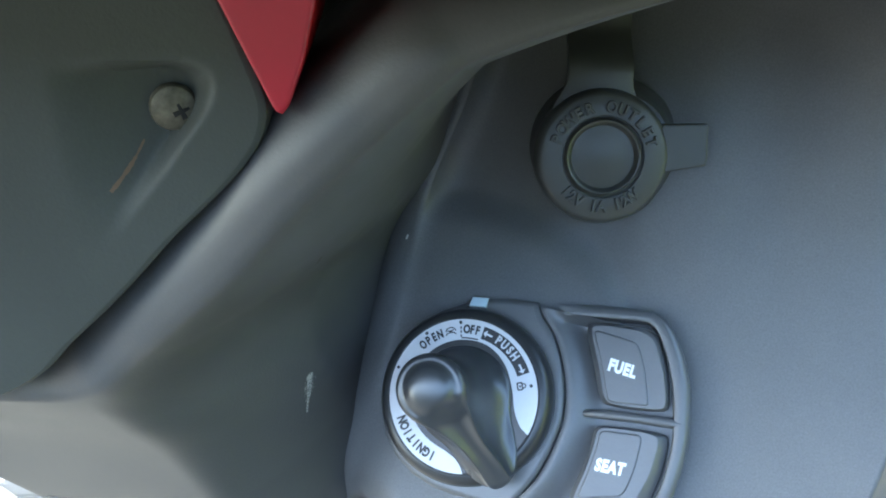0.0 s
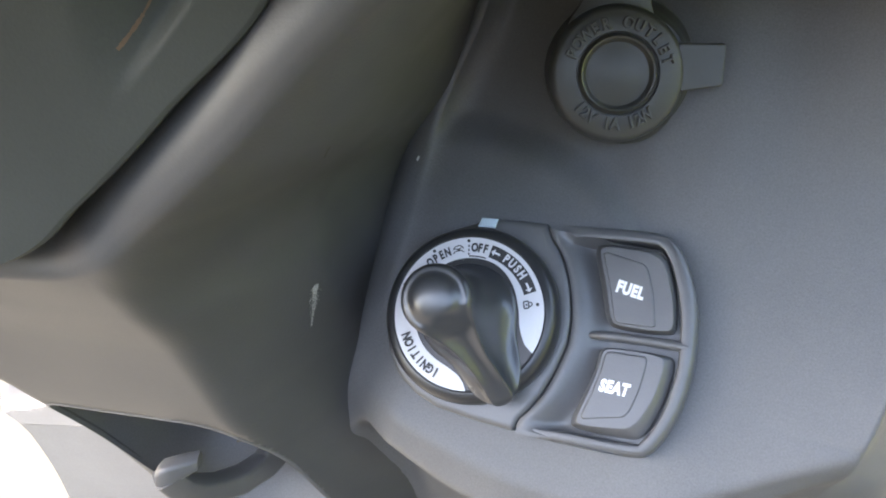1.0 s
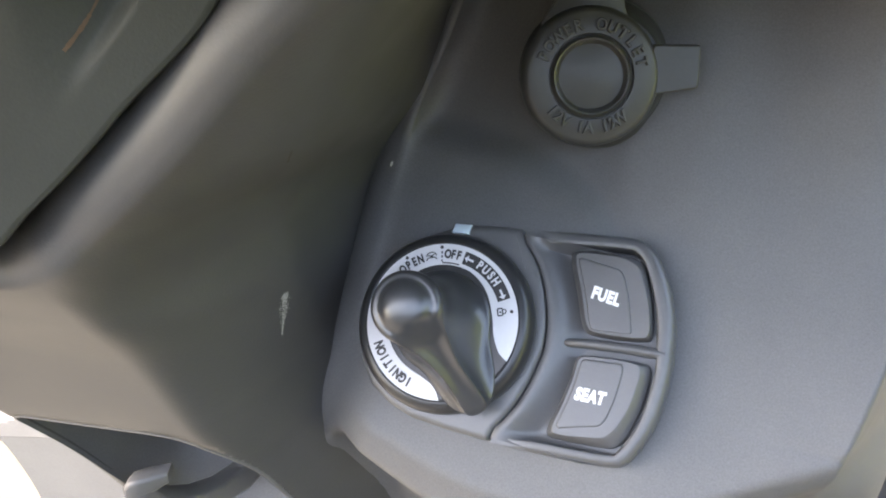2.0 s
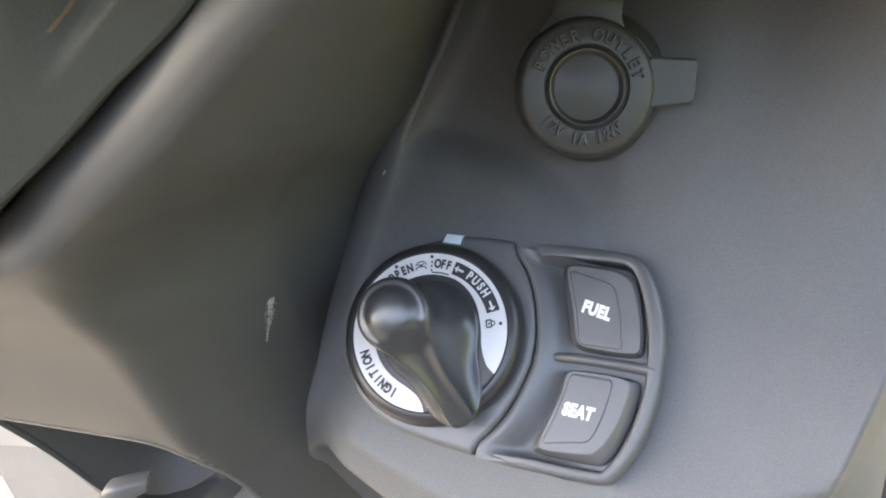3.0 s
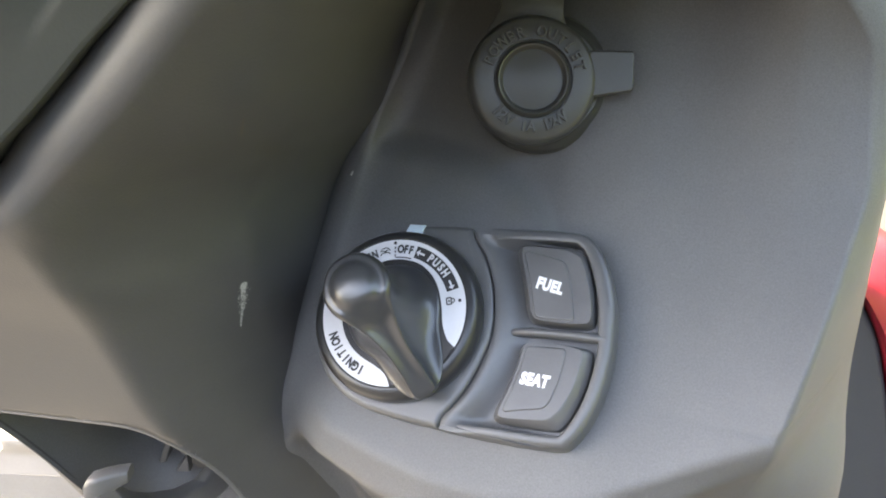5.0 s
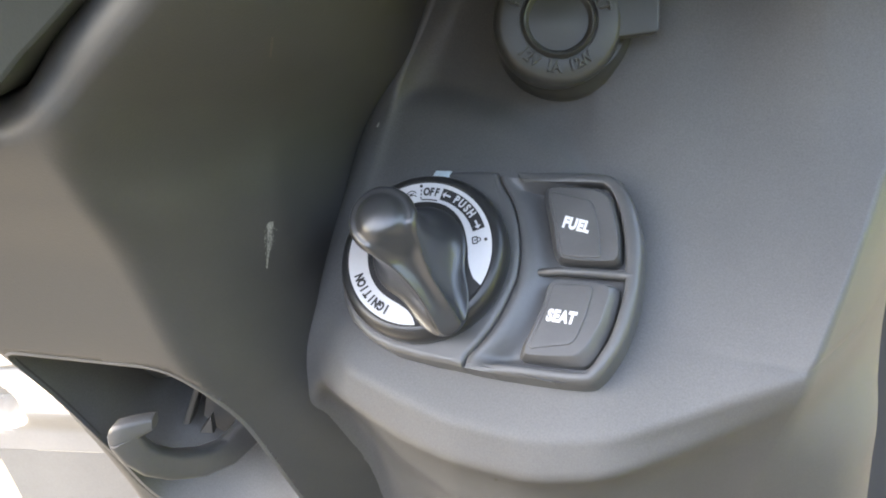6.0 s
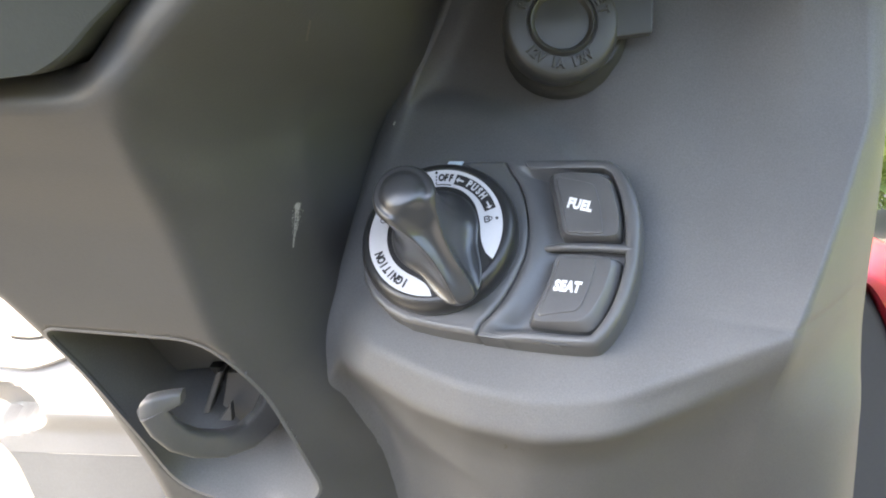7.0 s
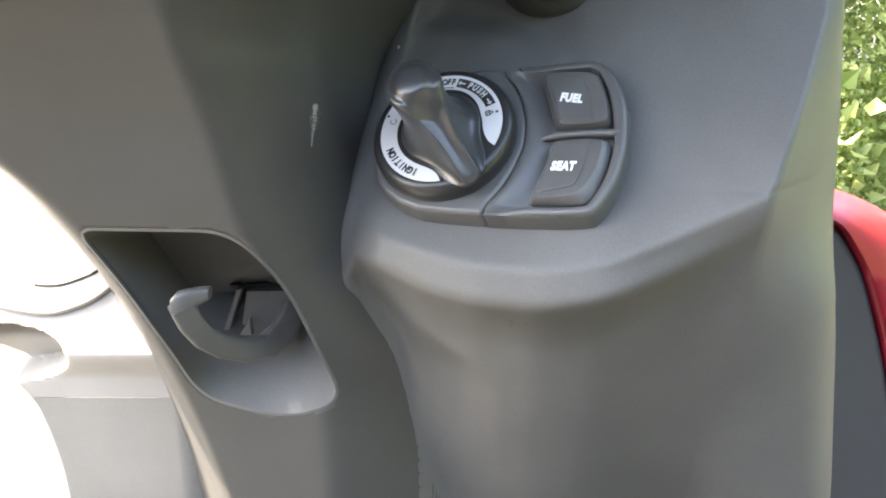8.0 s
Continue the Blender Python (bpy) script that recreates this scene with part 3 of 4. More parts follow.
def smooth_line(pts, n=6):
    out = []
    for i in range(len(pts) - 1):
        p = [Vector(pts[max(0, min(len(pts) - 1, k))]) for k in (i - 1, i, i + 1, i + 2)]
        for k in range(n):
            t = k / n
            out.append(tuple(0.5 * ((2 * p[1]) + (p[2] - p[0]) * t + (2 * p[0] - 5 * p[1] + 4 * p[2] - p[3]) * t * t + (3 * p[1] - p[0] - 3 * p[2] + p[3]) * t ** 3)))
    return out + [tuple(pts[-1])]


# raised frame round the two push buttons
FRAME_OUT = smooth_line([(0.0215, 0.0328), (0.0376, 0.0354), (0.0482, 0.0363), (0.0514, 0.0357), (0.0548, 0.0335), (0.0580, 0.0294), (0.0613, 0.0234), (0.0640, 0.0160), (0.0655, 0.0070), (0.0661, 0.0010), (0.0658, -0.0080), (0.0644, -0.0154), (0.0621, -0.0214), (0.0599, -0.0251), (0.0575, -0.0269), (0.0500, -0.0281), (0.0360, -0.0291), (0.0290, -0.0294), (0.0219, -0.0296)])
FRAME_IN = smooth_line([(0.0245, 0.0300), (0.0351, 0.0311), (0.0470, 0.0325), (0.0496, 0.0320), (0.0519, 0.0302), (0.0549, 0.0254), (0.0576, 0.0192), (0.0598, 0.0120), (0.0611, 0.0055), (0.0618, 0.0), (0.0614, -0.0085), (0.0605, -0.0140), (0.0586, -0.0194), (0.0570, -0.0224), (0.0553, -0.0237), (0.0465, -0.0248), (0.0360, -0.0256), (0.0290, -0.0268), (0.0222, -0.0280)])
bm = bmesh.new()
rings = []
for inset, h in ((0.0, -0.0150), (0.0, -0.0022), (0.05, -0.0013), (0.13, -0.0007), (0.24, -0.0002), (0.40, 0.0001), (0.60, 0.0002), (0.80, 0.0002), (0.90, 0.0), (0.97, -0.0006), (1.0, -0.0014), (1.0, -0.0080)):
    rings.append([])
    for i, (a, b) in enumerate(zip(FRAME_OUT, FRAME_IN)):
        full = step(0, 7, i) * step(3, 16, len(FRAME_OUT) - 1 - i)          # its ends sink into the carrier
        rings[-1].append(bm.verts.new(plate_at(a[0] + (b[0] - a[0]) * inset, a[1] + (b[1] - a[1]) * inset, h if h < -0.007 else -0.0005 + (h + 0.0005) * full)))
for a, b in zip(rings, rings[1:]):
    for i in range(len(a) - 1):
        bm.faces.new((a[i], a[i + 1], b[i + 1], b[i]))
part("button_frame", bm, SWITCH, switch_plate, "raised rim round the push buttons")
bm = bmesh.new()
tube(bm, [plate_at(0.0335, 0.0028, -0.0035), plate_at(0.0370, 0.0033, -0.0020), plate_at(0.0420, 0.0041, -0.0012), plate_at(0.0520, 0.0052, -0.0010), plate_at(0.0610, 0.0060, -0.0011), plate_at(0.0632, 0.0060, -0.0014)], [0.0006, 0.0012, 0.0014, 0.0014, 0.0015, 0.0017], 12)
part("divider_bar", bm, SWITCH, switch_plate, "bar between the two buttons")


def rounded_pairs(pairs, rounds=3):
    """Corner cutting of a closed outline that carries two places a point, the foot's and the face's."""
    p = [Vector(q) for q in pairs]
    for k in range(rounds):
        c = 0.14 if k == 0 else 0.25
        p = [q for a, b in zip(p, p[1:] + p[:1]) for q in (a.lerp(b, c), a.lerp(b, 1 - c))]
    return p


def push_button(name, pairs, pad_corners, label, word, place, slope):
    """A keycap: upright skirt, then bevels of uneven width up to a flat face, and a thin raised pad with the word on it."""
    top = 0.0013
    pts = rounded_pairs([[c * 0.001 for c in q] for q in pairs])
    bm = bmesh.new()
    rings = []
    for f, h in ((0.0, -0.0090), (0.0, -0.0024), (0.05, -0.0017), (0.2, -0.0010), (0.5, 0.0000), (0.8, 0.0009), (0.93, top - 0.0001), (1.02, top)):
        rings.append([bm.verts.new(plate_at(ox + (fx - ox) * f, oy + (fy - oy) * f, h)) for ox, oy, fx, fy in ((q[0], q[1], q[2], q[3]) for q in pts)])
    n = len(pts)
    for a, b in zip(rings, rings[1:]):
        for i in range(n):
            bm.faces.new((a[i], a[(i + 1) % n], b[(i + 1) % n], b[i]))
    bm.faces.new(rings[-1])
    bm.faces.new(rings[0][::-1])
    part(name, bm, BUTTON, switch_plate, label, sharp=16)
    pad = bmesh.new()
    extrude_outline(pad, round_outline([(x * 0.001, y * 0.001, 0.0018) for x, y in pad_corners], 5), top - 0.0004, top + 0.00042, plate_at, bevel=0.00025, taper=0.0004, spacing=0.0009)
    part("button_pad", pad, BUTTON, switch_plate)
    t = bmesh.new()
    letters(t, word, lambda x, y, h: plate_at(place[0] + x, place[1] + y + slope * x, top + 0.0005 + h), 0.0047, 0.00012, bold=0.00027, wide=0.72, shear=0.10, spacing=1.12)
    return t


fuel_text = push_button("fuel_button", [(30.2, 29.4, 32.4, 28.8), (48.2, 32.0, 47.2, 29.8), (53.0, 29.0, 51.8, 27.8), (57.4, 18.6, 56.2, 18.4), (59.8, 8.4, 58.9, 9.0), (40.1, 6.2, 41.5, 7.0), (35.9, 17.0, 37.9, 17.1)], [(33.4, 27.9), (43.2, 26.9), (46.5, 26.6), (48.1, 25.3), (51.1, 19.0), (53.9, 9.9), (53.8, 8.9), (42.0, 7.5), (38.4, 17.1)], "black push button marked FUEL", "FUEL", (0.0443, 0.0179), -0.09)
seat_text = push_button("seat_button", [(39.6, 0.8, 41.0, 0.4), (61.2, 3.2, 58.6, 2.2), (61.0, -8.5, 57.6, -9.8), (58.7, -18.2, 55.2, -17.0), (56.0, -22.6, 52.6, -20.2), (35.7, -24.3, 37.9, -22.9), (38.4, -13.4, 39.9, -13.5), (39.8, -6.0, 41.0, -5.9)], [(41.6, -0.2), (53.8, 1.2), (54.1, -2.0), (53.8, -8.7), (52.6, -15.3), (51.2, -17.6), (44.6, -19.5), (38.7, -21.6), (40.4, -13.6), (41.5, -5.8)], "black push button marked SEAT", "SEAT", (0.0466, -0.0101), 0.05)
part("fuel_lettering", fuel_text, WHITE_INK, switch_plate, "white FUEL lettering", smooth=False)
part("seat_lettering", seat_text, WHITE_INK, switch_plate, "white SEAT lettering", smooth=False)

# fine scratches from keys and nails on the buttons
for name, lines in (("fuel_scratch", [((0.0480, 0.0160), (0.0535, 0.0145)), ((0.0385, 0.0265), (0.0440, 0.0262)), ((0.0470, 0.0095), (0.0476, 0.0108))]), ("seat_scratch", [((0.0480, -0.0022), (0.0510, 0.0004)), ((0.0510, -0.0030), (0.0530, -0.0038)), ((0.0545, -0.0042), (0.0578, -0.0046)), ((0.0500, -0.0012), (0.0520, -0.0016))])):
    bm = bmesh.new()
    for (x0, y0), (x1, y1) in lines:
        h = 0.0014 if x0 > 0.0535 else 0.00176
        d = Vector((y0 - y1, x1 - x0)).normalized() * 0.00010
        bm.faces.new([bm.verts.new(plate_at(x, y, h)) for x, y in ((x0, y0), (x1 - d.x, y1 - d.y), (x1 + d.x, y1 + d.y))])
    part(name, bm, FAINT, switch_plate, "fine pale scratch", smooth=False)

# ignition dial and knob
def dial_at(u, v, h=0.0):
    """The dial's own frame: its middle, and the height over its printed face."""
    return plate_at(u + 0.0014, v - 0.0001, h + 0.0078)


bm = bmesh.new()
lathe(bm, [(0.0250, -0.0100), (0.0258, -0.0085), (0.0262, -0.0068), (0.0263, -0.0045), (0.0260, -0.0025), (0.0252, -0.0009), (0.0240, -0.0001), (0.0230, 0.0), (0.0227, -0.0002), (0.0220, -0.0002)], dial_at, 96)
dial = part("ignition_dial", bm, DIALBASE, scooter, "round black ignition dial base")
INNER = [(-16.9, 22.3), (-16.5, 20.9), (-12.4, 18.6), (-4.2, 16.5), (4.9, 15.5), (25.0, 15.0), (41.8, 15.4), (60.7, 16.0), (79.0, 16.4), (120.0, 16.4), (216.0, 16.3), (245.0, 16.3), (260.0, 16.5), (273.6, 17.7), (281.0, 20.0), (283.5, 22.3)]


def dial_ring():
    bm = bmesh.new()
    a0, a1, n = -16.9, 283.5, 140
    inner, outer = [], []
    for k in range(n + 1):
        deg = a0 + (a1 - a0) * (k / n)
        a = radians(deg)
        ri = 0.001 * spline(INNER, deg)
        inner.append(bm.verts.new(dial_at(ri * math.cos(a), ri * math.sin(a), 0.0)))
        outer.append(bm.verts.new(dial_at(0.0225 * math.cos(a), 0.0225 * math.sin(a), 0.0)))
    for k in range(n):
        bm.faces.new((inner[k], inner[k + 1], outer[k + 1], outer[k]))
    return bm


ring = thick(part("dial_ring", dial_ring(), DIAL, dial, "silver ring printed with switch positions", smooth=False), 0.0004)


def arc_word(bm, word, a_mid, span, size, radius=0.0193, bold=0.00020, wide=0.78):
    n = len(word)
    for i, ch in enumerate(word):
        a = radians(a_mid + span / 2 - (span * i / (n - 1) if n > 1 else 0))

        def put(x, y, h, a=a):
            r = radius + y
            return dial_at(r * math.cos(a) + x * math.sin(a), r * math.sin(a) - x * math.cos(a), 0.0002 + h)
        letters(bm, ch, put, size, 0.00006, bold=bold, wide=wide)


def arc_bar(bm, a0, a1, r0, r1, h=0.0002):
    n = max(2, int(abs(a1 - a0) / 3))
    pts = [(r0, a0 + (a1 - a0) * k / n) for k in range(n + 1)] + [(r1, a1 + (a0 - a1) * k / n) for k in range(n + 1)]
    bm.faces.new([bm.verts.new(dial_at(r * math.cos(radians(a)), r * math.sin(radians(a)), h)) for r, a in pts])


bm = bmesh.new()
arc_word(bm, "IGNITION", 235, 42, 0.0038, radius=0.0195, bold=0.00018, wide=0.72)
part("ignition_lettering", bm, INK, dial, "black IGNITION lettering", smooth=False)
bm = bmesh.new()
arc_word(bm, "OPEN", 133, 18, 0.0035, radius=0.0192, bold=0.00016, wide=0.70)
part("open_lettering", bm, INK, dial, "black OPEN lettering", smooth=False)
bm = bmesh.new()
arc_word(bm, "OFF", 94.2, 9.8, 0.0035, radius=0.0194, bold=0.00016, wide=0.74)
part("off_lettering", bm, INK, dial, "black OFF lettering", smooth=False)
bm = bmesh.new()
arc_bar(bm, 84.5, 31, 0.0174, 0.0212, 0.00015)
part("push_band", bm, INK, dial, "black band behind the PUSH lettering", smooth=False)
bm = bmesh.new()
arc_word(bm, "PUSH", 58.5, 20, 0.0035, bold=0.00014, wide=0.78)
for a, d in ((78, 1), (37.5, -1)):
    arc_bar(bm, a - 3, a + 3, 0.0190, 0.0196, 0.00025)
    bm.faces.new([bm.verts.new(dial_at(r * math.cos(radians(b)), r * math.sin(radians(b)), 0.00025)) for r, b in ((0.0193, a + 5.5 * d), (0.0204, a + 2.5 * d), (0.0182, a + 2.5 * d))])
part("push_lettering", bm, DIAL, dial, "silver PUSH lettering and arrows", smooth=False)
bm = bmesh.new()
for a in (170, 134, 104.5, 20.5):
    c = (0.0215, a) if a > 30 else (0.0208, 20.5)
    lathe(bm, [(0.0005, 0.0001), (0.0005, 0.0003)], dial_at, 10, (c[0] * math.cos(radians(c[1])), c[0] * math.sin(radians(c[1]))))
for k in range(3):
    arc_bar(bm, 103.6, 105.0, 0.0172 + 0.0012 * k, 0.0179 + 0.0012 * k)
arc_bar(bm, 104.0, 86.5, 0.0167, 0.0171)


def stroke(a_mid, radius, pts, w=0.00016):
    """A fine printed line on the ring round a place on it; x runs clockwise, y outwards, in millimetres."""
    a = radians(a_mid)
    pts = [Vector(p) * 0.001 for p in pts]
    for p, q in zip(pts, pts[1:]):
        side = Vector((p.y - q.y, q.x - p.x)).normalized() * w
        ends = (p - side, q - side, q + side, p + side)
        bm.faces.new([bm.verts.new(dial_at((radius + e.y) * math.cos(a) + e.x * math.sin(a), (radius + e.y) * math.sin(a) - e.x * math.cos(a), 0.0002)) for e in ends])


# a seat lifted off its base, beside the OFF position
stroke(114, 0.0190, [(-1.7, -0.9), (-1.1, -0.2), (0.9, -0.2), (1.6, -0.9)])
stroke(114, 0.0190, [(-1.5, 0.3), (-1.0, 1.1), (0.3, 1.4), (1.2, 1.0), (1.6, 0.2)])
stroke(114, 0.0190, [(-1.0, 0.5), (0.0, 0.3), (1.0, 0.6)])
stroke(114, 0.0190, [(-0.3, -0.2), (0.0, 0.3), (0.5, -0.2)])
# the closed padlock
stroke(21.5, 0.0176, [(-1.0, -0.8), (1.0, -0.8), (1.0, 0.6), (-1.0, 0.6), (-1.0, -0.8)], 0.00020)
stroke(21.5, 0.0176, [(-0.6, 0.6), (-0.6, 1.2), (-0.3, 1.6), (0.3, 1.6), (0.6, 1.2), (0.6, 0.6)])
stroke(21.5, 0.0176, [(0.0, -0.3), (0.0, 0.2)], 0.00028)
# the ring sign by the ignition position
stroke(175.5, 0.0187, [(1.1 * math.cos(0.6 * k), 1.1 * math.sin(0.6 * k)) for k in range(2, 11)])
part("dial_symbols", bm, INK, dial, "black position dots and symbols", smooth=False)


def knob_mesh():
    """A spoon-shaped grip: a dished bulb whose rim runs down a ramp to the tail, and flanks that spread to a round foot with a tail."""
    bm = bmesh.new()
    base = math.atan2(-22.3, 19.6)
    ax, ay = math.cos(base), math.sin(base)
    ramp = [(0.0, 34.0), (4.0, 32.1), (7.0, 29.8), (10.0, 27.0), (13.0, 24.4), (16.5, 21.4), (20.0, 18.3), (24.0, 15.0), (27.0, 12.6), (29.0, 10.9), (30.2, 9.4)]
    wide_r = [(0.0, 9.9), (3.0, 9.5), (6.0, 8.0), (8.0, 6.5), (11.5, 5.1), (15.0, 4.2), (18.0, 3.8), (23.0, 4.0), (27.0, 4.1), (28.5, 4.1), (29.4, 3.6), (29.9, 2.6), (30.2, 0.8)]
    wide_l = [(0.0, 9.9), (3.0, 9.3), (6.0, 7.7), (9.0, 5.6), (12.0, 4.0), (16.0, 2.8), (20.0, 2.3), (24.0, 2.3), (27.0, 2.6), (28.5, 2.6), (29.4, 2.2), (29.9, 1.4), (30.2, 0.4)]
    rear = [(9.9 * math.cos(a), 9.9 * math.sin(a)) for a in [math.pi - math.pi / 2 * k / 12 for k in range(13)]]
    along = (1.5, 3, 4.5, 6, 7.5, 9, 10.5, 12, 14, 16, 18, 20, 22, 24, 25.5, 27, 28, 28.8, 29.4, 29.9)
    right = rear + [(a, spline(wide_r, a)) for a in along]
    left = [(a, -b) for a, b in rear] + [(a, -spline(wide_l, a)) for a in along]
    outline = even(right + [(30.2, 0.5)] + left[:0:-1], 0.8)
    n, rings = len(outline), []

    def put(a, b, h):
        return bm.verts.new(plate_at((-0.9 + a * ax - b * ay) * 0.001, (-0.1 + a * ay + b * ax) * 0.001, h * 0.001))

    DEPTH = [(4.0, 0.3), (8.0, 1.9), (12.0, 2.2), (18.0, 1.6), (25.0, 0.7), (29.0, 0.0)]
    MID_A, MID_B = 2.3 * ax, -2.3 * ay          # the dial's middle, and the tail's direction from it
    TAIL = math.atan2(-MID_B, 29.7 - MID_A)

    def foot_edge(turn):
        """The foot's edge at an angle about the dial's middle, from the tail's direction."""
        r = 14.6 + 13.4 * math.exp(-(abs(turn) / (0.50 if turn > 0 else 0.46)) ** 2.2)
        at = turn + TAIL
        return Vector((MID_A + r * math.cos(at), MID_B + r * math.sin(at)))
    ends = [math.pi, -math.pi]      # the rear, by the right side and by the left
    tail = max(range(n), key=lambda i: outline[i][0])
    feet = []
    for i in range(n):
        start, f = (ends[0], i / tail) if i <= tail else (ends[1], (n - i) / (n - tail))
        line = [foot_edge(start * (1 - k / 60)) for k in range(61)]
        run = [0.0]
        for p, q in zip(line, line[1:]):
            run.append(run[-1] + (q - p).length)
        k = min(59, max(0, int(np.searchsorted(run, run[-1] * f)) - 1))
        feet.append(tuple(line[k].lerp(line[k + 1], min(1.0, (run[-1] * f - run[k]) / (run[k + 1] - run[k])))))

    def top(a, b):
        """A round domed bulb with a faint groove inside its rim, and a shallow channel along the ramp below it."""
        wr, wl = spline(wide_r, max(a, 0.0)), spline(wide_l, max(a, 0.0))
        across = (b - (wr - wl) / 2) / max(0.6, 0.5 * (wr + wl))
        r = math.hypot(a, b)
        ball = 36.0 - r * r / 36.0 - 0.12 * a - 0.9 * math.exp(-((r - 7.3) / 1.3) ** 2)
        low = spline(ramp, max(a, 0.0)) - spline(DEPTH, max(a, 4.0)) * max(0.0, 1 - across * across) ** 1.5
        return low + (ball - low) * step(10.5, 4.5, a)

    def rim_drop(a):
        return 1.8 - 1.3 * step(3.0, 11.0, a)
    rings.append([put(fa, fb, 6.8) for fa, fb in feet])
    for q in (1.0, 0.95, 0.9, 0.84, 0.77, 0.7, 0.62, 0.54, 0.46, 0.38, 0.3, 0.22, 0.15, 0.09, 0.04, 0.0):
        ring = []
        for i, ((a, b), (fa, fb)) in enumerate(zip(outline, feet)):
            h = top(a, b) - rim_drop(a)
            bulb = step(9.0, 2.0, a)
            p1 = (a * (1 - 0.20 * bulb), b * (1 - 0.20 * bulb), h - (0.30 + 0.12 * bulb) * (h - 8.1))
            lean = 0.22 - 0.08 * bulb
            p2 = (p1[0] + (fa - p1[0]) * lean, p1[1] + (fb - p1[1]) * lean, 8.1 + 0.10 * (h - 8.1))
            w = ((1 - q) ** 3, 3 * q * (1 - q) ** 2, 3 * q * q * (1 - q), q ** 3)
            ring.append(put(*(w[0] * c0 + w[1] * c1 + w[2] * c2 + w[3] * c3 for c0, c1, c2, c3 in zip((a, b, h), p1, p2, (fa, fb, 8.1)))))
        rings.append(ring)
    spine = [(c, (spline(wide_r, c) - spline(wide_l, c)) / 2) for c in (min(max(a, 0.0), 28.5) for a, b in outline)]
    for t, low in ((0.01, 0.69), (0.03, 0.47), (0.06, 0.28), (0.10, 0.13), (0.15, 0.03), (0.20, 0.0), (0.26, 0.0), (0.33, 0.0), (0.41, 0.0), (0.5, 0.0), (0.6, 0.0), (0.7, 0.0), (0.8, 0.0), (0.9, 0.0), (1.0, 0.0)):
        ring = []
        for (a, b), (sa, sb) in zip(outline, spine):
            pa, pb = a + (sa - a) * t, b + (sb - b) * t
            ring.append(put(pa, pb, top(pa, pb) - low * rim_drop(a)))
        rings.append(ring)
    for p, q in zip(rings, rings[1:]):
        for k in range(n):
            bm.faces.new((p[k], p[(k + 1) % n], q[(k + 1) % n], q[k]))
    bmesh.ops.remove_doubles(bm, verts=rings[-1], dist=0.0006)
    bm.faces.new(rings[0][::-1])
    bmesh.ops.remove_doubles(bm, verts=bm.verts, dist=1e-6)
    return bm


part("ignition_knob", knob_mesh(), KNOB, dial, "glossy black ignition knob with a tapered grip", sharp=0)
# power outlet with its rubber cap
cap_at = plane_frame((0.0450, 0.2458, 0.8379), (0.02, -0.94, 0.34), lean=-4)
bm = bmesh.new()
lathe(bm, [(0.0220, -0.045), (0.0219, -0.019), (0.0214, -0.0165), (0.0204, -0.0150), (0.0192, -0.0142), (0.0180, -0.0110), (0.0165, -0.0090)], cap_at, 64, (0.0048, 0.0014))
outlet = part("power_outlet", bm, RUBBER, scooter, "black twelve volt power outlet with a closed rubber cap")
bm = bmesh.new()
lathe(bm, [(0.0186, -0.012), (0.0193, -0.005), (0.0192, -0.0030), (0.0187, -0.0012), (0.0179, -0.0001), (0.0171, 0.0003), (0.0117, 0.0003), (0.0114, -0.0005), (0.0111, -0.0004), (0.0107, 0.0005), (0.0103, 0.0010), (0.0098, 0.0008), (0.0094, -0.0001), (0.0088, -0.0008), (0.0070, -0.0006), (0.004, -0.0002), (0.001, 0.0)], cap_at)
part("cap", bm, RUBBER, outlet, "round black rubber cap")
bm = bmesh.new()
extrude_outline(bm, round_outline([(0.014, -0.0042, 0.001), (0.0300, -0.0008, 0.0016), (0.0292, 0.0112, 0.0016), (0.016, 0.0102, 0.001)], 4), -0.004, -0.0006, cap_at, bevel=0.0008)
part("pull_tab", bm, RUBBER, outlet, "rubber pull tab", smooth=False)
bm = bmesh.new()
rows = []
for k in range(23):
    t = k / 22
    v = 0.012 + 0.042 * t
    w = 0.0128 - 0.0036 * step(0.0, 0.22, t)
    h = -0.0035 - 0.010 * step(0.28, 0.62, t)
    rows.append([cap_at(-0.002 - w, v, h - 0.0025), cap_at(-0.002 - w, v, h), cap_at(-0.002 - w + 0.001, v, h + 0.0004), cap_at(-0.002 + w - 0.001, v, h + 0.0004), cap_at(-0.002 + w, v, h), cap_at(-0.002 + w, v, h - 0.0025)])
part("cap_strap", sheet(rows, closed=True), RUBBER, outlet, "rubber strap of the cap")


def cap_word(bm, word, a_mid, span, outward):
    n = len(word)
    for i, ch in enumerate(word):
        if ch == " ":
            continue
        a = radians(a_mid + (span / 2 - span * i / (n - 1)) * (1 if outward else -1))

        def put(x, y, h, a=a):
            s = 1 if outward else -1
            r = 0.0140 + y * s
            return cap_at(r * math.cos(a) + s * x * math.sin(a), r * math.sin(a) - s * x * math.cos(a), 0.0004 + h)
        letters(bm, ch, put, 0.0044, 0.0005, bold=-0.00004, wide=0.88, bevel=0.00028)


bm = bmesh.new()
cap_word(bm, "POWER OUTLET", 92, 142, True)
cap_word(bm, "12V 1A 12W", 268, 84, False)
part("cap_lettering", bm, RUBBER, outlet, "raised POWER OUTLET 12V 1A 12W lettering", smooth=False)

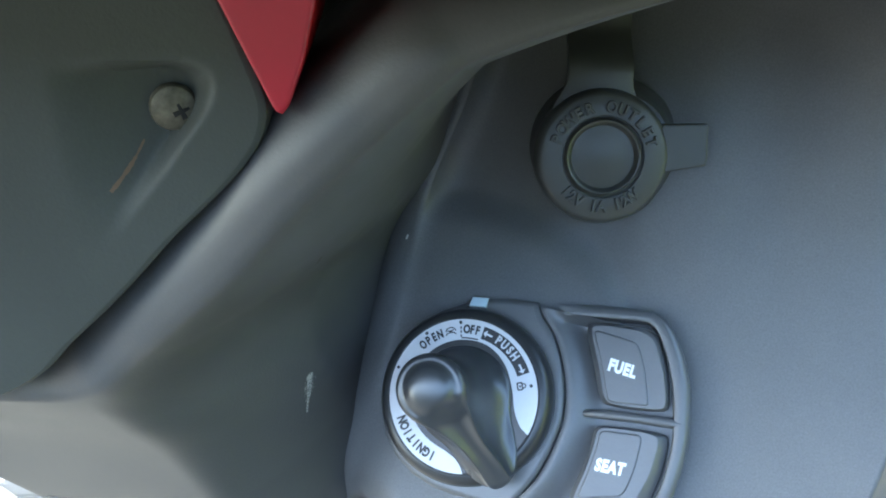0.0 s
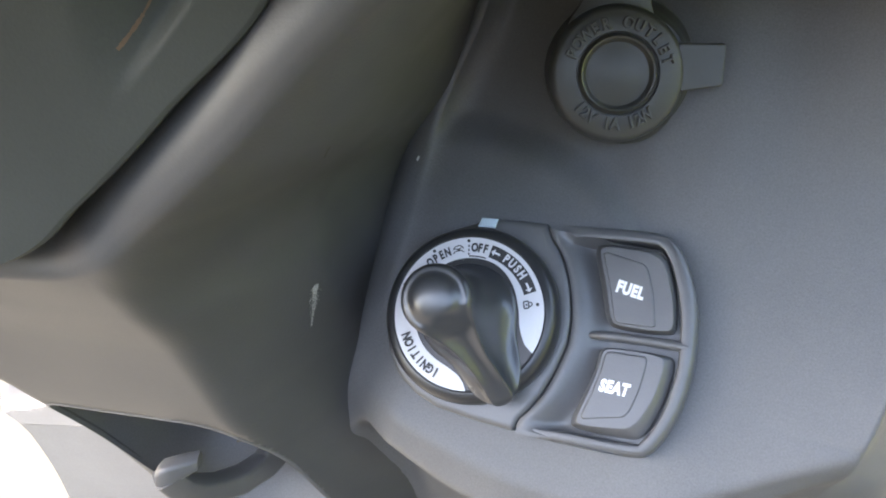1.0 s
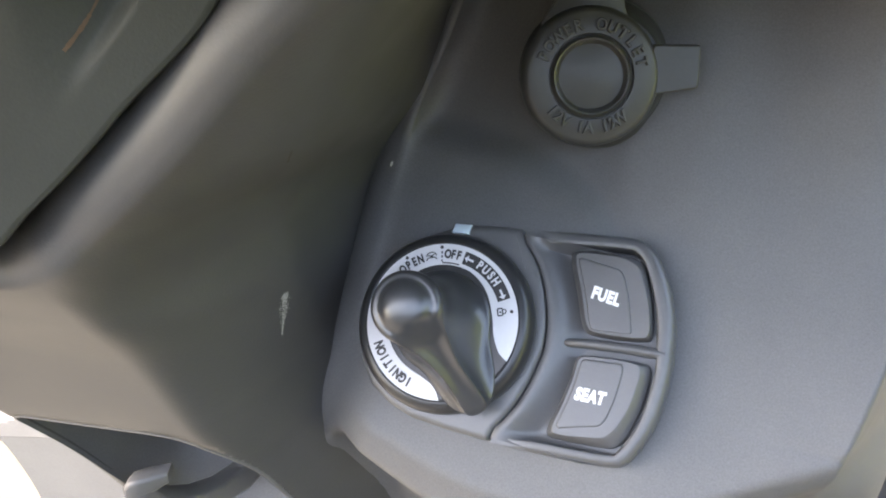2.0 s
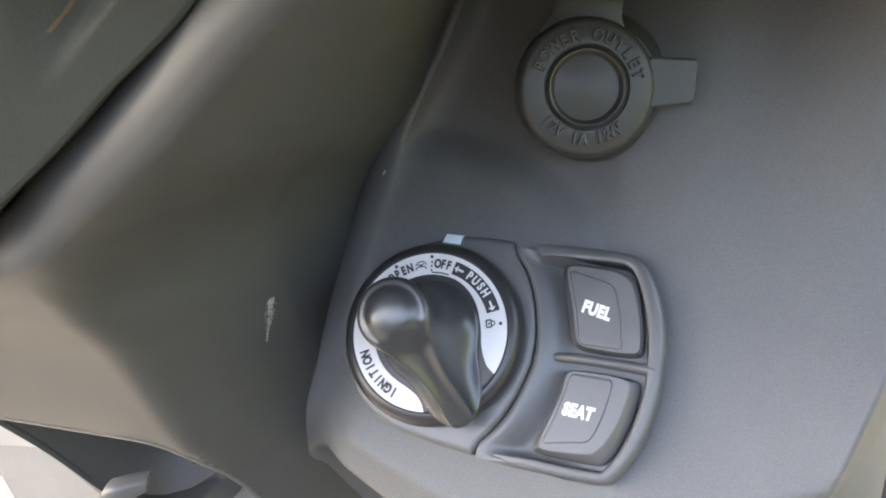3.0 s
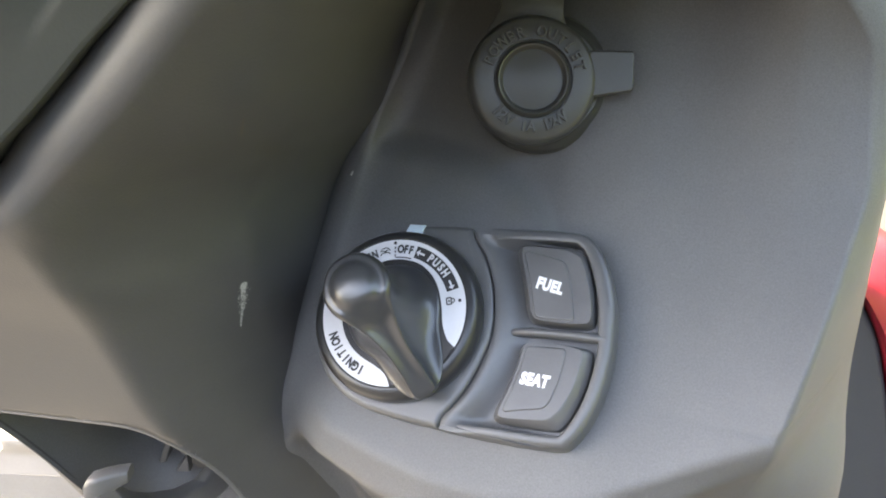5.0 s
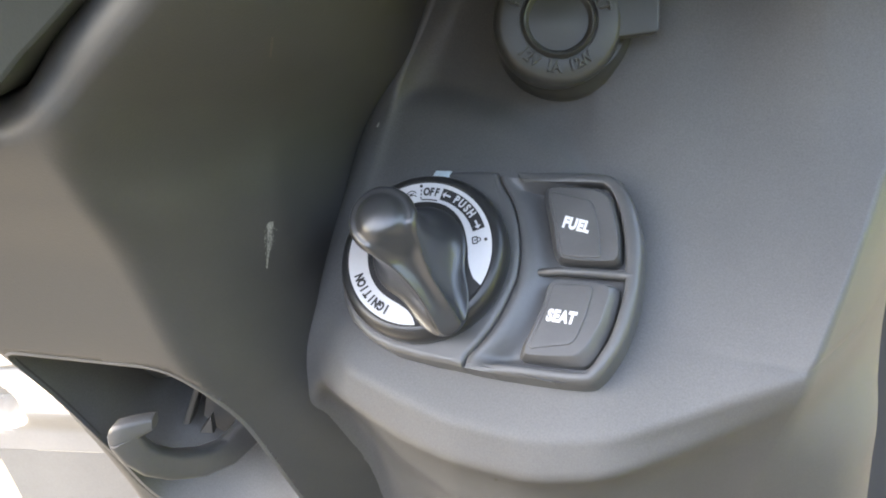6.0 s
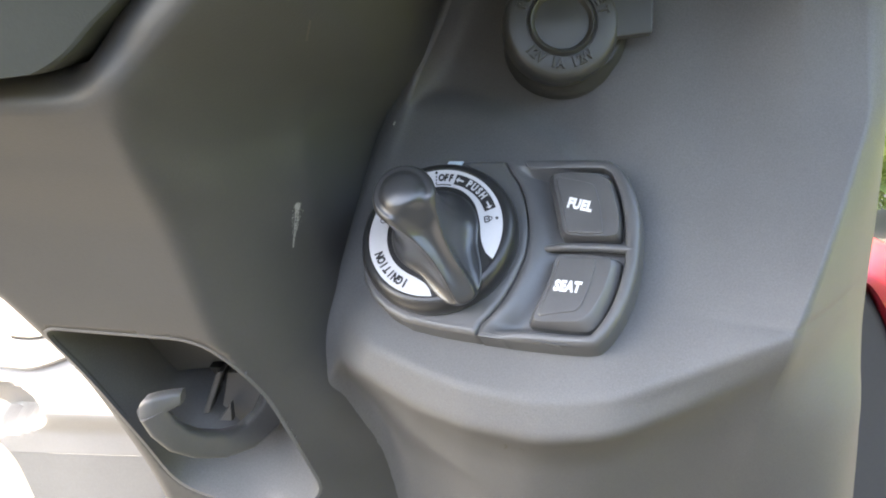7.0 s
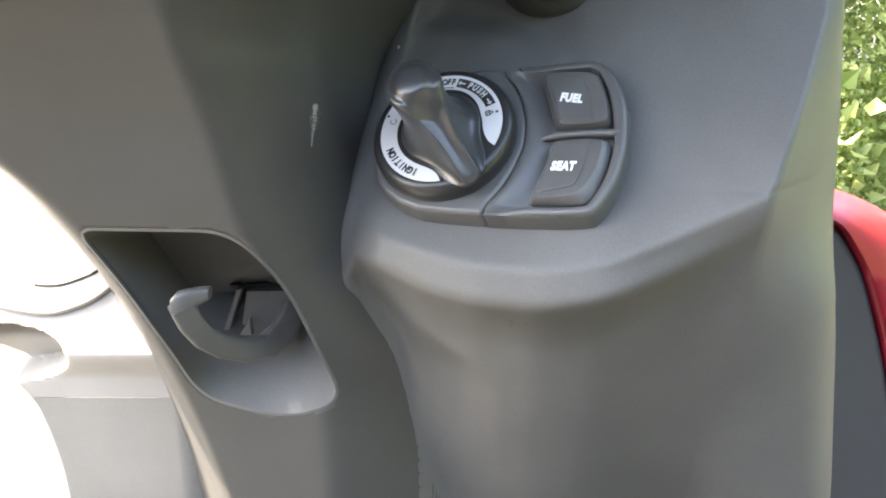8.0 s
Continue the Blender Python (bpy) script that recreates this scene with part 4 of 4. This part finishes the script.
# bag hook in the pocket: a base frame on the back wall, a curved flat arm and a raised rounded end
def arm(bm, stations, e=0.38):
    """A bar of rounded box section; stations of (middle, half width vector, half height vector)."""
    rings = []
    for m, w, h in stations:
        m, w, h = Vector(m), Vector(w), Vector(h)
        ring = []
        for k in range(20):
            a = 2 * math.pi * k / 20
            c, q = math.cos(a), math.sin(a)
            ring.append(bm.verts.new(m + w * math.copysign(abs(c) ** e, c) + h * math.copysign(abs(q) ** e, q)))
        rings.append(ring)
    for a, b in zip(rings, rings[1:]):
        for k in range(20):
            bm.faces.new((a[k], a[(k + 1) % 20], b[(k + 1) % 20], b[k]))
    bm.faces.new(rings[0][::-1])
    bm.faces.new(rings[-1])
    return bm


bm = bmesh.new()
arm(bm, [((-0.0893, 0.2175, 0.7082), (0.0019, -0.0034, -0.0009), (-0.0041, -0.0017, -0.0019)),
         ((-0.0873, 0.2205, 0.7011), (0.0021, -0.0032, -0.0011), (-0.0039, -0.0017, -0.0023)),
         ((-0.0845, 0.2255, 0.6942), (0.0026, -0.0028, -0.0011), (-0.0031, -0.0016, -0.0033)),
         ((-0.0797, 0.233, 0.6878), (0.003, -0.0025, -0.0007), (-0.0021, -0.0013, -0.0041)),
         ((-0.0729, 0.243, 0.6826), (0.0033, -0.0022, -0.0002), (-0.0009, -0.001, -0.0046)),
         ((-0.0667, 0.253, 0.6807), (0.0033, -0.0021, 0.0009), (0.0011, -0.0003, -0.0047)),
         ((-0.0608, 0.262, 0.684), (0.0025, -0.0026, 0.0018), (0.0036, 0.0006, -0.0041)),
         ((-0.0569, 0.27, 0.692), (0.0021, -0.0029, 0.0019), (0.0044, 0.0011, -0.0032))])
hook = part("bag_hook", bm, HOOK, scooter, "grey plastic bag hook in the pocket", sharp=32)
bm = bmesh.new()
arm(bm, [((-0.0930, 0.2168, 0.7076), (0, 0.0008, 0), (0, 0, 0.0008)), ((-0.0924, 0.2168, 0.7080), (0, 0.0026, 0), (0, 0, 0.0030)), ((-0.0905, 0.2172, 0.7088), (0, 0.0036, 0), (0, 0, 0.0044)), ((-0.0870, 0.2180, 0.7100), (0, 0.0037, 0), (0, 0, 0.0040)), ((-0.0830, 0.2195, 0.7111), (0, 0.0035, 0), (0, 0, 0.0032)), ((-0.0793, 0.2210, 0.7119), (0, 0.0031, 0), (0, 0, 0.0022))], 0.5)
part("hook_end", bm, HOOK, hook, "rounded raised end of the hook", sharp=40)
for name, pts, mat, y, d in (("hook_base", [(-0.0850, 0.7010), (-0.0400, 0.7010), (-0.0380, 0.672), (-0.0680, 0.672)], GAP, 0.276, 0.004), ("hook_back_plate", [(-0.0770, 0.6990), (-0.0490, 0.6995), (-0.0540, 0.685), (-0.0610, 0.6785), (-0.0730, 0.6785), (-0.0795, 0.685)], HOOK, 0.270, 0.006), ("hook_rib", [(-0.0802, 0.7012), (-0.0778, 0.7012), (-0.0838, 0.6835), (-0.0865, 0.6835)], HOOK, 0.266, 0.01), ("hook_bracket", [(-0.0836, 0.7022), (-0.0790, 0.7022), (-0.0806, 0.6978)], GAP, 0.268, 0.006), ("hook_spike", [(-0.0742, 0.6897), (-0.0736, 0.6825), (-0.0792, 0.6825)], HOOK, 0.262, 0.004)):
    bm = bmesh.new()
    extrude_outline(bm, pts, -d, 0.0, lambda x, z, h: Vector((x, y - h, z)), bevel=0.0006)
    part(name, bm, mat, hook, "", sharp=40)

# left half of the leg shield: an upper face with a lid, a ledge with a finger recess, and the apron below; sun and
# shade are put into their two greys
def left_edge_low(z):
    return spline([(0.40, -0.186), (0.50, -0.186), (0.579, -0.1884), (0.621, -0.1958), (0.642, -0.2104), (0.665, -0.25), (0.70, -0.32), (0.80, -0.36)], z)


def left_y(x, z):
    y = 0.318 + 0.72 * (z - 0.655) if z > 0.655 else 0.318 + 0.007 * step(0.0, 0.016, 0.655 - z) + 0.12 * (0.655 - z)
    inside = step(1.0, 0.72, math.hypot((x + 0.210) / 0.034, (z - 0.6525) / 0.0150))        # the finger recess
    return y + 0.028 * inside + 0.02 * step(-0.13, -0.09, x)


def left_rows(top, low, n):
    rows = []
    for i in range(n + 1):
        z = top + (low - top) * i / n
        e = left_edge_low(z)
        row = [(e + (-0.075 - e) * j / 150, 0, z) for j in range(151)]
        row = [(x, left_y(x, z), z) for x, _, z in row]
        row = [(e - 0.002, left_y(e, z) + 0.03, z), (e - 0.002, left_y(e, z) + 0.003, z)] + row
        rows.append(row)
    return rows


part("left_leg_shield", sheet(left_rows(0.80, 0.6290, 110)), SILVER, scooter, "left leg shield with a finger recess, coloured pale for the sun on it", rear=True)
part("left_apron", sheet(left_rows(0.6288, 0.45, 60)), APRON, scooter, "lower apron of the left shield, coloured darker for its shade", rear=True)


def lid_mesh(z_of, out, top):
    rows = []
    for j in range(41):
        x = -0.30 + 0.18 * j / 40
        z0 = z_of(x)
        zs = [z0 - 0.0005, z0, z0 + 0.0015] + [z0 + 0.0015 + (top - z0 - 0.0015) * k / 10 for k in range(1, 11)]
        lift = [0.0, out * 0.6, out] + [out] * 10
        rows.append([(x, left_y(x, max(z, 0.656)) - l, z) for z, l in zip(zs, lift)])
    return sheet(rows)


def lid_edge(x):
    return spline([(-0.32, 0.74), (-0.25, 0.692), (-0.21, 0.674), (-0.188, 0.6715), (-0.17, 0.676), (-0.15, 0.6905), (-0.13, 0.712)], x)


lid = part("glovebox_lid", lid_mesh(lid_edge, 0.004, 0.79), SILVER, scooter, "sunlit plastic glovebox lid")
bm = bmesh.new()
tube(bm, [(x, left_y(x, lid_edge(x) + 0.013) - 0.0042, lid_edge(x) + 0.013) for x in [-0.196 + 0.0022 * k for k in range(21)]], 0.0007, 8)
part("lid_seam", bm, GAP, lid, "dark seam of the lid")

# right front of the body: red fairing and the dark panel under it
outer = smooth_line([(0.150, 0.7240), (0.200, 0.7225), (0.222, 0.7195), (0.262, 0.7060), (0.310, 0.6730), (0.345, 0.620), (0.362, 0.52), (0.365, 0.40)], 5)
inner = smooth_line([(0.150, 0.7070), (0.200, 0.7060), (0.2195, 0.7040), (0.2310, 0.6895), (0.2440, 0.6620), (0.2580, 0.615), (0.275, 0.52), (0.285, 0.40)], 5)
rows = []
for (ox, oz), (ix, iz) in zip(outer, inner):
    rows.append([(ix + 0.003, 0.46, iz + 0.003), (ix, 0.402, iz), (ix + (ox - ix) * 0.05, 0.3985, iz + (oz - iz) * 0.05)] + [(ix + (ox - ix) * t, 0.3985 + 0.05 * t ** 2.2, iz + (oz - iz) * t) for t in (0.2, 0.4, 0.6, 0.8, 0.95)] + [(ox, 0.455, oz - 0.001), (ox, 0.62, oz - 0.01)])
part("front_fairing", sheet(rows), RED, scooter, "red painted front fairing", rear=True, sharp=60)
bm = bmesh.new()
extrude_outline(bm, round_outline([(0.14, 0.702, 0.002), (0.2225, 0.701, 0.008), (0.240, 0.676, 0.02), (0.264, 0.60, 0.05), (0.29, 0.40, 0.01), (0.14, 0.40, 0.01)], 6), -0.60, -0.404, lambda x, z, h: Vector((x, -h, z)), bevel=0.004)
part("fairing_inner", bm, GREYBODY, scooter, "dark grey plastic panel inside the fairing")

# footboard, tunnel and seat behind the eye, all unseen; tunnel and seat front keep low light off the apron
bm = bmesh.new()
extrude_outline(bm, round_outline([(-0.36, -0.55, 0.08), (0.20, -0.55, 0.08), (0.22, 0.42, 0.06), (-0.38, 0.42, 0.06)]), 0.30, 0.36, lambda x, y, h: Vector((x, y, h)), bevel=0.015)
part("footboard", bm, SHADOWBODY, scooter, "dark plastic footboard")
bm = bmesh.new()
extrude_outline(bm, round_outline([(-0.25, -1.25, 0.10), (0.09, -1.25, 0.10), (0.08, -0.20, 0.09), (-0.24, -0.20, 0.09)]), 0.30, 0.79, lambda x, y, h: Vector((x, y, h)), bevel=0.06, taper=0.01, steps=5)
part("seat", bm, SHADOWBODY, scooter, "black vinyl seat")
# out of view, added to block bounce from the sunlit left side
bm = bmesh.new()
extrude_outline(bm, round_outline([(-0.19, 0.34, 0.02), (0.03, 0.34, 0.02), (0.01, 0.53, 0.05), (-0.17, 0.53, 0.05)]), -0.27, 0.26, lambda x, z, h: Vector((x, -h, z)), bevel=0.01)
part("centre_tunnel", bm, SHADOWBODY, scooter, "unseen dark tunnel between the footboards, added to shade the apron")

# wheels under the floor and the nose
def wheel(y):
    bm = bmesh.new()
    lathe(bm, [(0.125, -0.030), (0.150, -0.045), (0.200, -0.055), (0.232, -0.045), (0.248, -0.020), (0.250, 0.0), (0.248, 0.020), (0.232, 0.045), (0.200, 0.055), (0.150, 0.045), (0.125, 0.030)], lambda a, b, h: Vector((-0.08 + h, y + a, 0.25 + b)), 48)
    tyre = part("tyre", bm, RUBBER, scooter, "black rubber tyre")
    bm = bmesh.new()
    lathe(bm, [(0.02, -0.060), (0.035, -0.055), (0.04, -0.036), (0.122, -0.034), (0.128, -0.040), (0.128, 0.040), (0.122, 0.034), (0.04, 0.036), (0.035, 0.055), (0.02, 0.060)], lambda a, b, h: Vector((-0.08 + h, y + a, 0.25 + b)), 40)
    part("rim", bm, SILVER, tyre, "grey cast wheel rim")


wheel(0.82)
wheel(-0.80)

# scuffs on the stem's flank and a speck on the boss
def specks(p, q, n, spread, size, surface, rng, out=0.0004):
    """Many tiny worn flakes along a line, thick at its start and thinning out."""
    bm = bmesh.new()
    for _ in range(n):
        t = rng.random() ** 1.7
        w = spread * (1 - 0.75 * t) * (0.35 + 0.65 * math.sin(math.pi * min(1.0, 0.12 + t)))
        x, z = p[0] + (q[0] - p[0]) * t + rng.gauss(0, w), p[1] + (q[1] - p[1]) * t + rng.gauss(0, w)
        l, b, a = size * rng.uniform(0.6, 1.8), size * rng.uniform(0.14, 0.34), math.atan2(q[1] - p[1], q[0] - p[0]) + rng.gauss(0, 0.35)
        c, k = math.cos(a), math.sin(a)
        bm.faces.new([bm.verts.new((x + c * i * l - k * j * b, surface(x + c * i * l - k * j * b, z + k * i * l + c * j * b) - out, z + k * i * l + c * j * b)) for i, j in ((-1, 0), (0, -1), (1, 0), (0, 1))])
    return bm


part("flank_scuff", specks((-0.0385, 0.7800), (-0.0405, 0.7655), 420, 0.00058, 0.00030, stem_y, rng), SCUFF, stem_cover, "pale worn scuff", smooth=False)
part("flank_scratch", streak(line_points((-0.0270, 0.8410), (-0.0300, 0.8335), 10), [0.0003] * 11, 0.0004, stem_y, rng, 0.35), FAINT, stem_cover, "faint pale scratch", smooth=False)
part("apron_marks", streak(line_points((0.0295, 0.7075), (0.0303, 0.7030), 6, 0.001), [0.0005] * 7, 0.0003, shield_y, rng, 0.3), FAINT, inner_panel, "faint scuff under the ledge", smooth=False)
part("apron_marks", streak(line_points((0.0350, 0.7065), (0.0365, 0.7045), 4), [0.0003] * 5, 0.0003, shield_y, rng, 0.3), FAINT, inner_panel, "faint scuff under the ledge", smooth=False)
part("boss_speck", streak(line_points((-0.0112, 0.8005), (-0.0118, 0.7992), 3), [0.0003] * 4, 0.0004, shield_y, rng), SCUFF, inner_panel, "small pale speck", smooth=False)

# ---- surroundings ----
bm = bmesh.new()
bmesh.ops.create_grid(bm, x_segments=2, y_segments=2, size=400)
tagged(part("ground", bm, CONCRETE), "sunlit worn grey asphalt ground", "ground", kind="structure")


# unseen wall, added to keep low sky light off the rear-facing plastic
bm = bmesh.new()
bmesh.ops.create_cube(bm, size=1, matrix=Matrix.Translation((-0.5, -3.7, 1.2)) @ Matrix.Diagonal((9.0, 0.2, 2.4, 1)))
tagged(part("back_light_blocker", bm, RENDER, smooth=False), "unseen dark wall added behind the scooter to block low sky light", "wall", kind="structure")


def hedge_mesh(rng):
    """Leaves in drifts over the face of a hedge, small near the gap that shows, larger elsewhere, with a dark inner layer."""
    verts, faces, mats = [], [], []

    def leaf(p, d, s, l, w, m):
        n = len(verts)
        fold = d.cross(s) * w * 0.35
        verts.extend([p, p + d * l * 0.45 + s * w + fold, p + d * l, p + d * l * 0.45 - s * w + fold, p + d * l * 0.5])
        faces.extend([(n, n + 1, n + 4), (n + 1, n + 2, n + 4), (n + 2, n + 3, n + 4), (n + 3, n, n + 4)])
        mats.extend([m] * 4)

    def unit():
        return Vector((rng.gauss(0, 1), rng.gauss(0, 1), rng.gauss(0, 1))).normalized()
    for k in range(60000):
        c = rng.random()
        if c < 0.62:
            x, y, big = rng.uniform(1.25, 1.8), 3.45, 0.45
        elif c < 0.80:
            x, y, big = rng.uniform(0.7, 3.3), 3.45, 1.4
        else:
            x, y, big = rng.choice((rng.uniform(-3.5, 0.7), rng.uniform(3.3, 4.2))), 3.45, 2.2
        z = rng.uniform(0.05, 2.4)
        if k % 4 == 0:                  # the hedge turns the corner and runs on beside the scooter
            x, y, big = 3.0, rng.uniform(-3.2, 3.4), 2.4
        deep = rng.random() ** 1.5
        bulge = 0.16 * math.sin(x * 3.1 + z * 3.7) + 0.10 * math.sin(x * 7.0 - z * 5.1 + y) + 0.35 * deep
        p = Vector((x, y + bulge, z)) if k % 4 else Vector((x + bulge, y, z))
        d = (unit() + Vector((0, -0.5, 0.1))).normalized()
        s = d.cross(unit()).normalized()
        l = rng.uniform(0.035, 0.075) * big
        leaf(p, d, s, l, l * rng.uniform(0.28, 0.42), 0)
    me = bpy.data.meshes.new("hedge")
    me.from_pydata(verts, [], faces)
    me.materials.append(LEAF)
    return me


tagged(new("hedge", hedge_mesh(random.Random(4))), "bright green leafy hedge growing beside the asphalt", "hedge", kind="stuff")
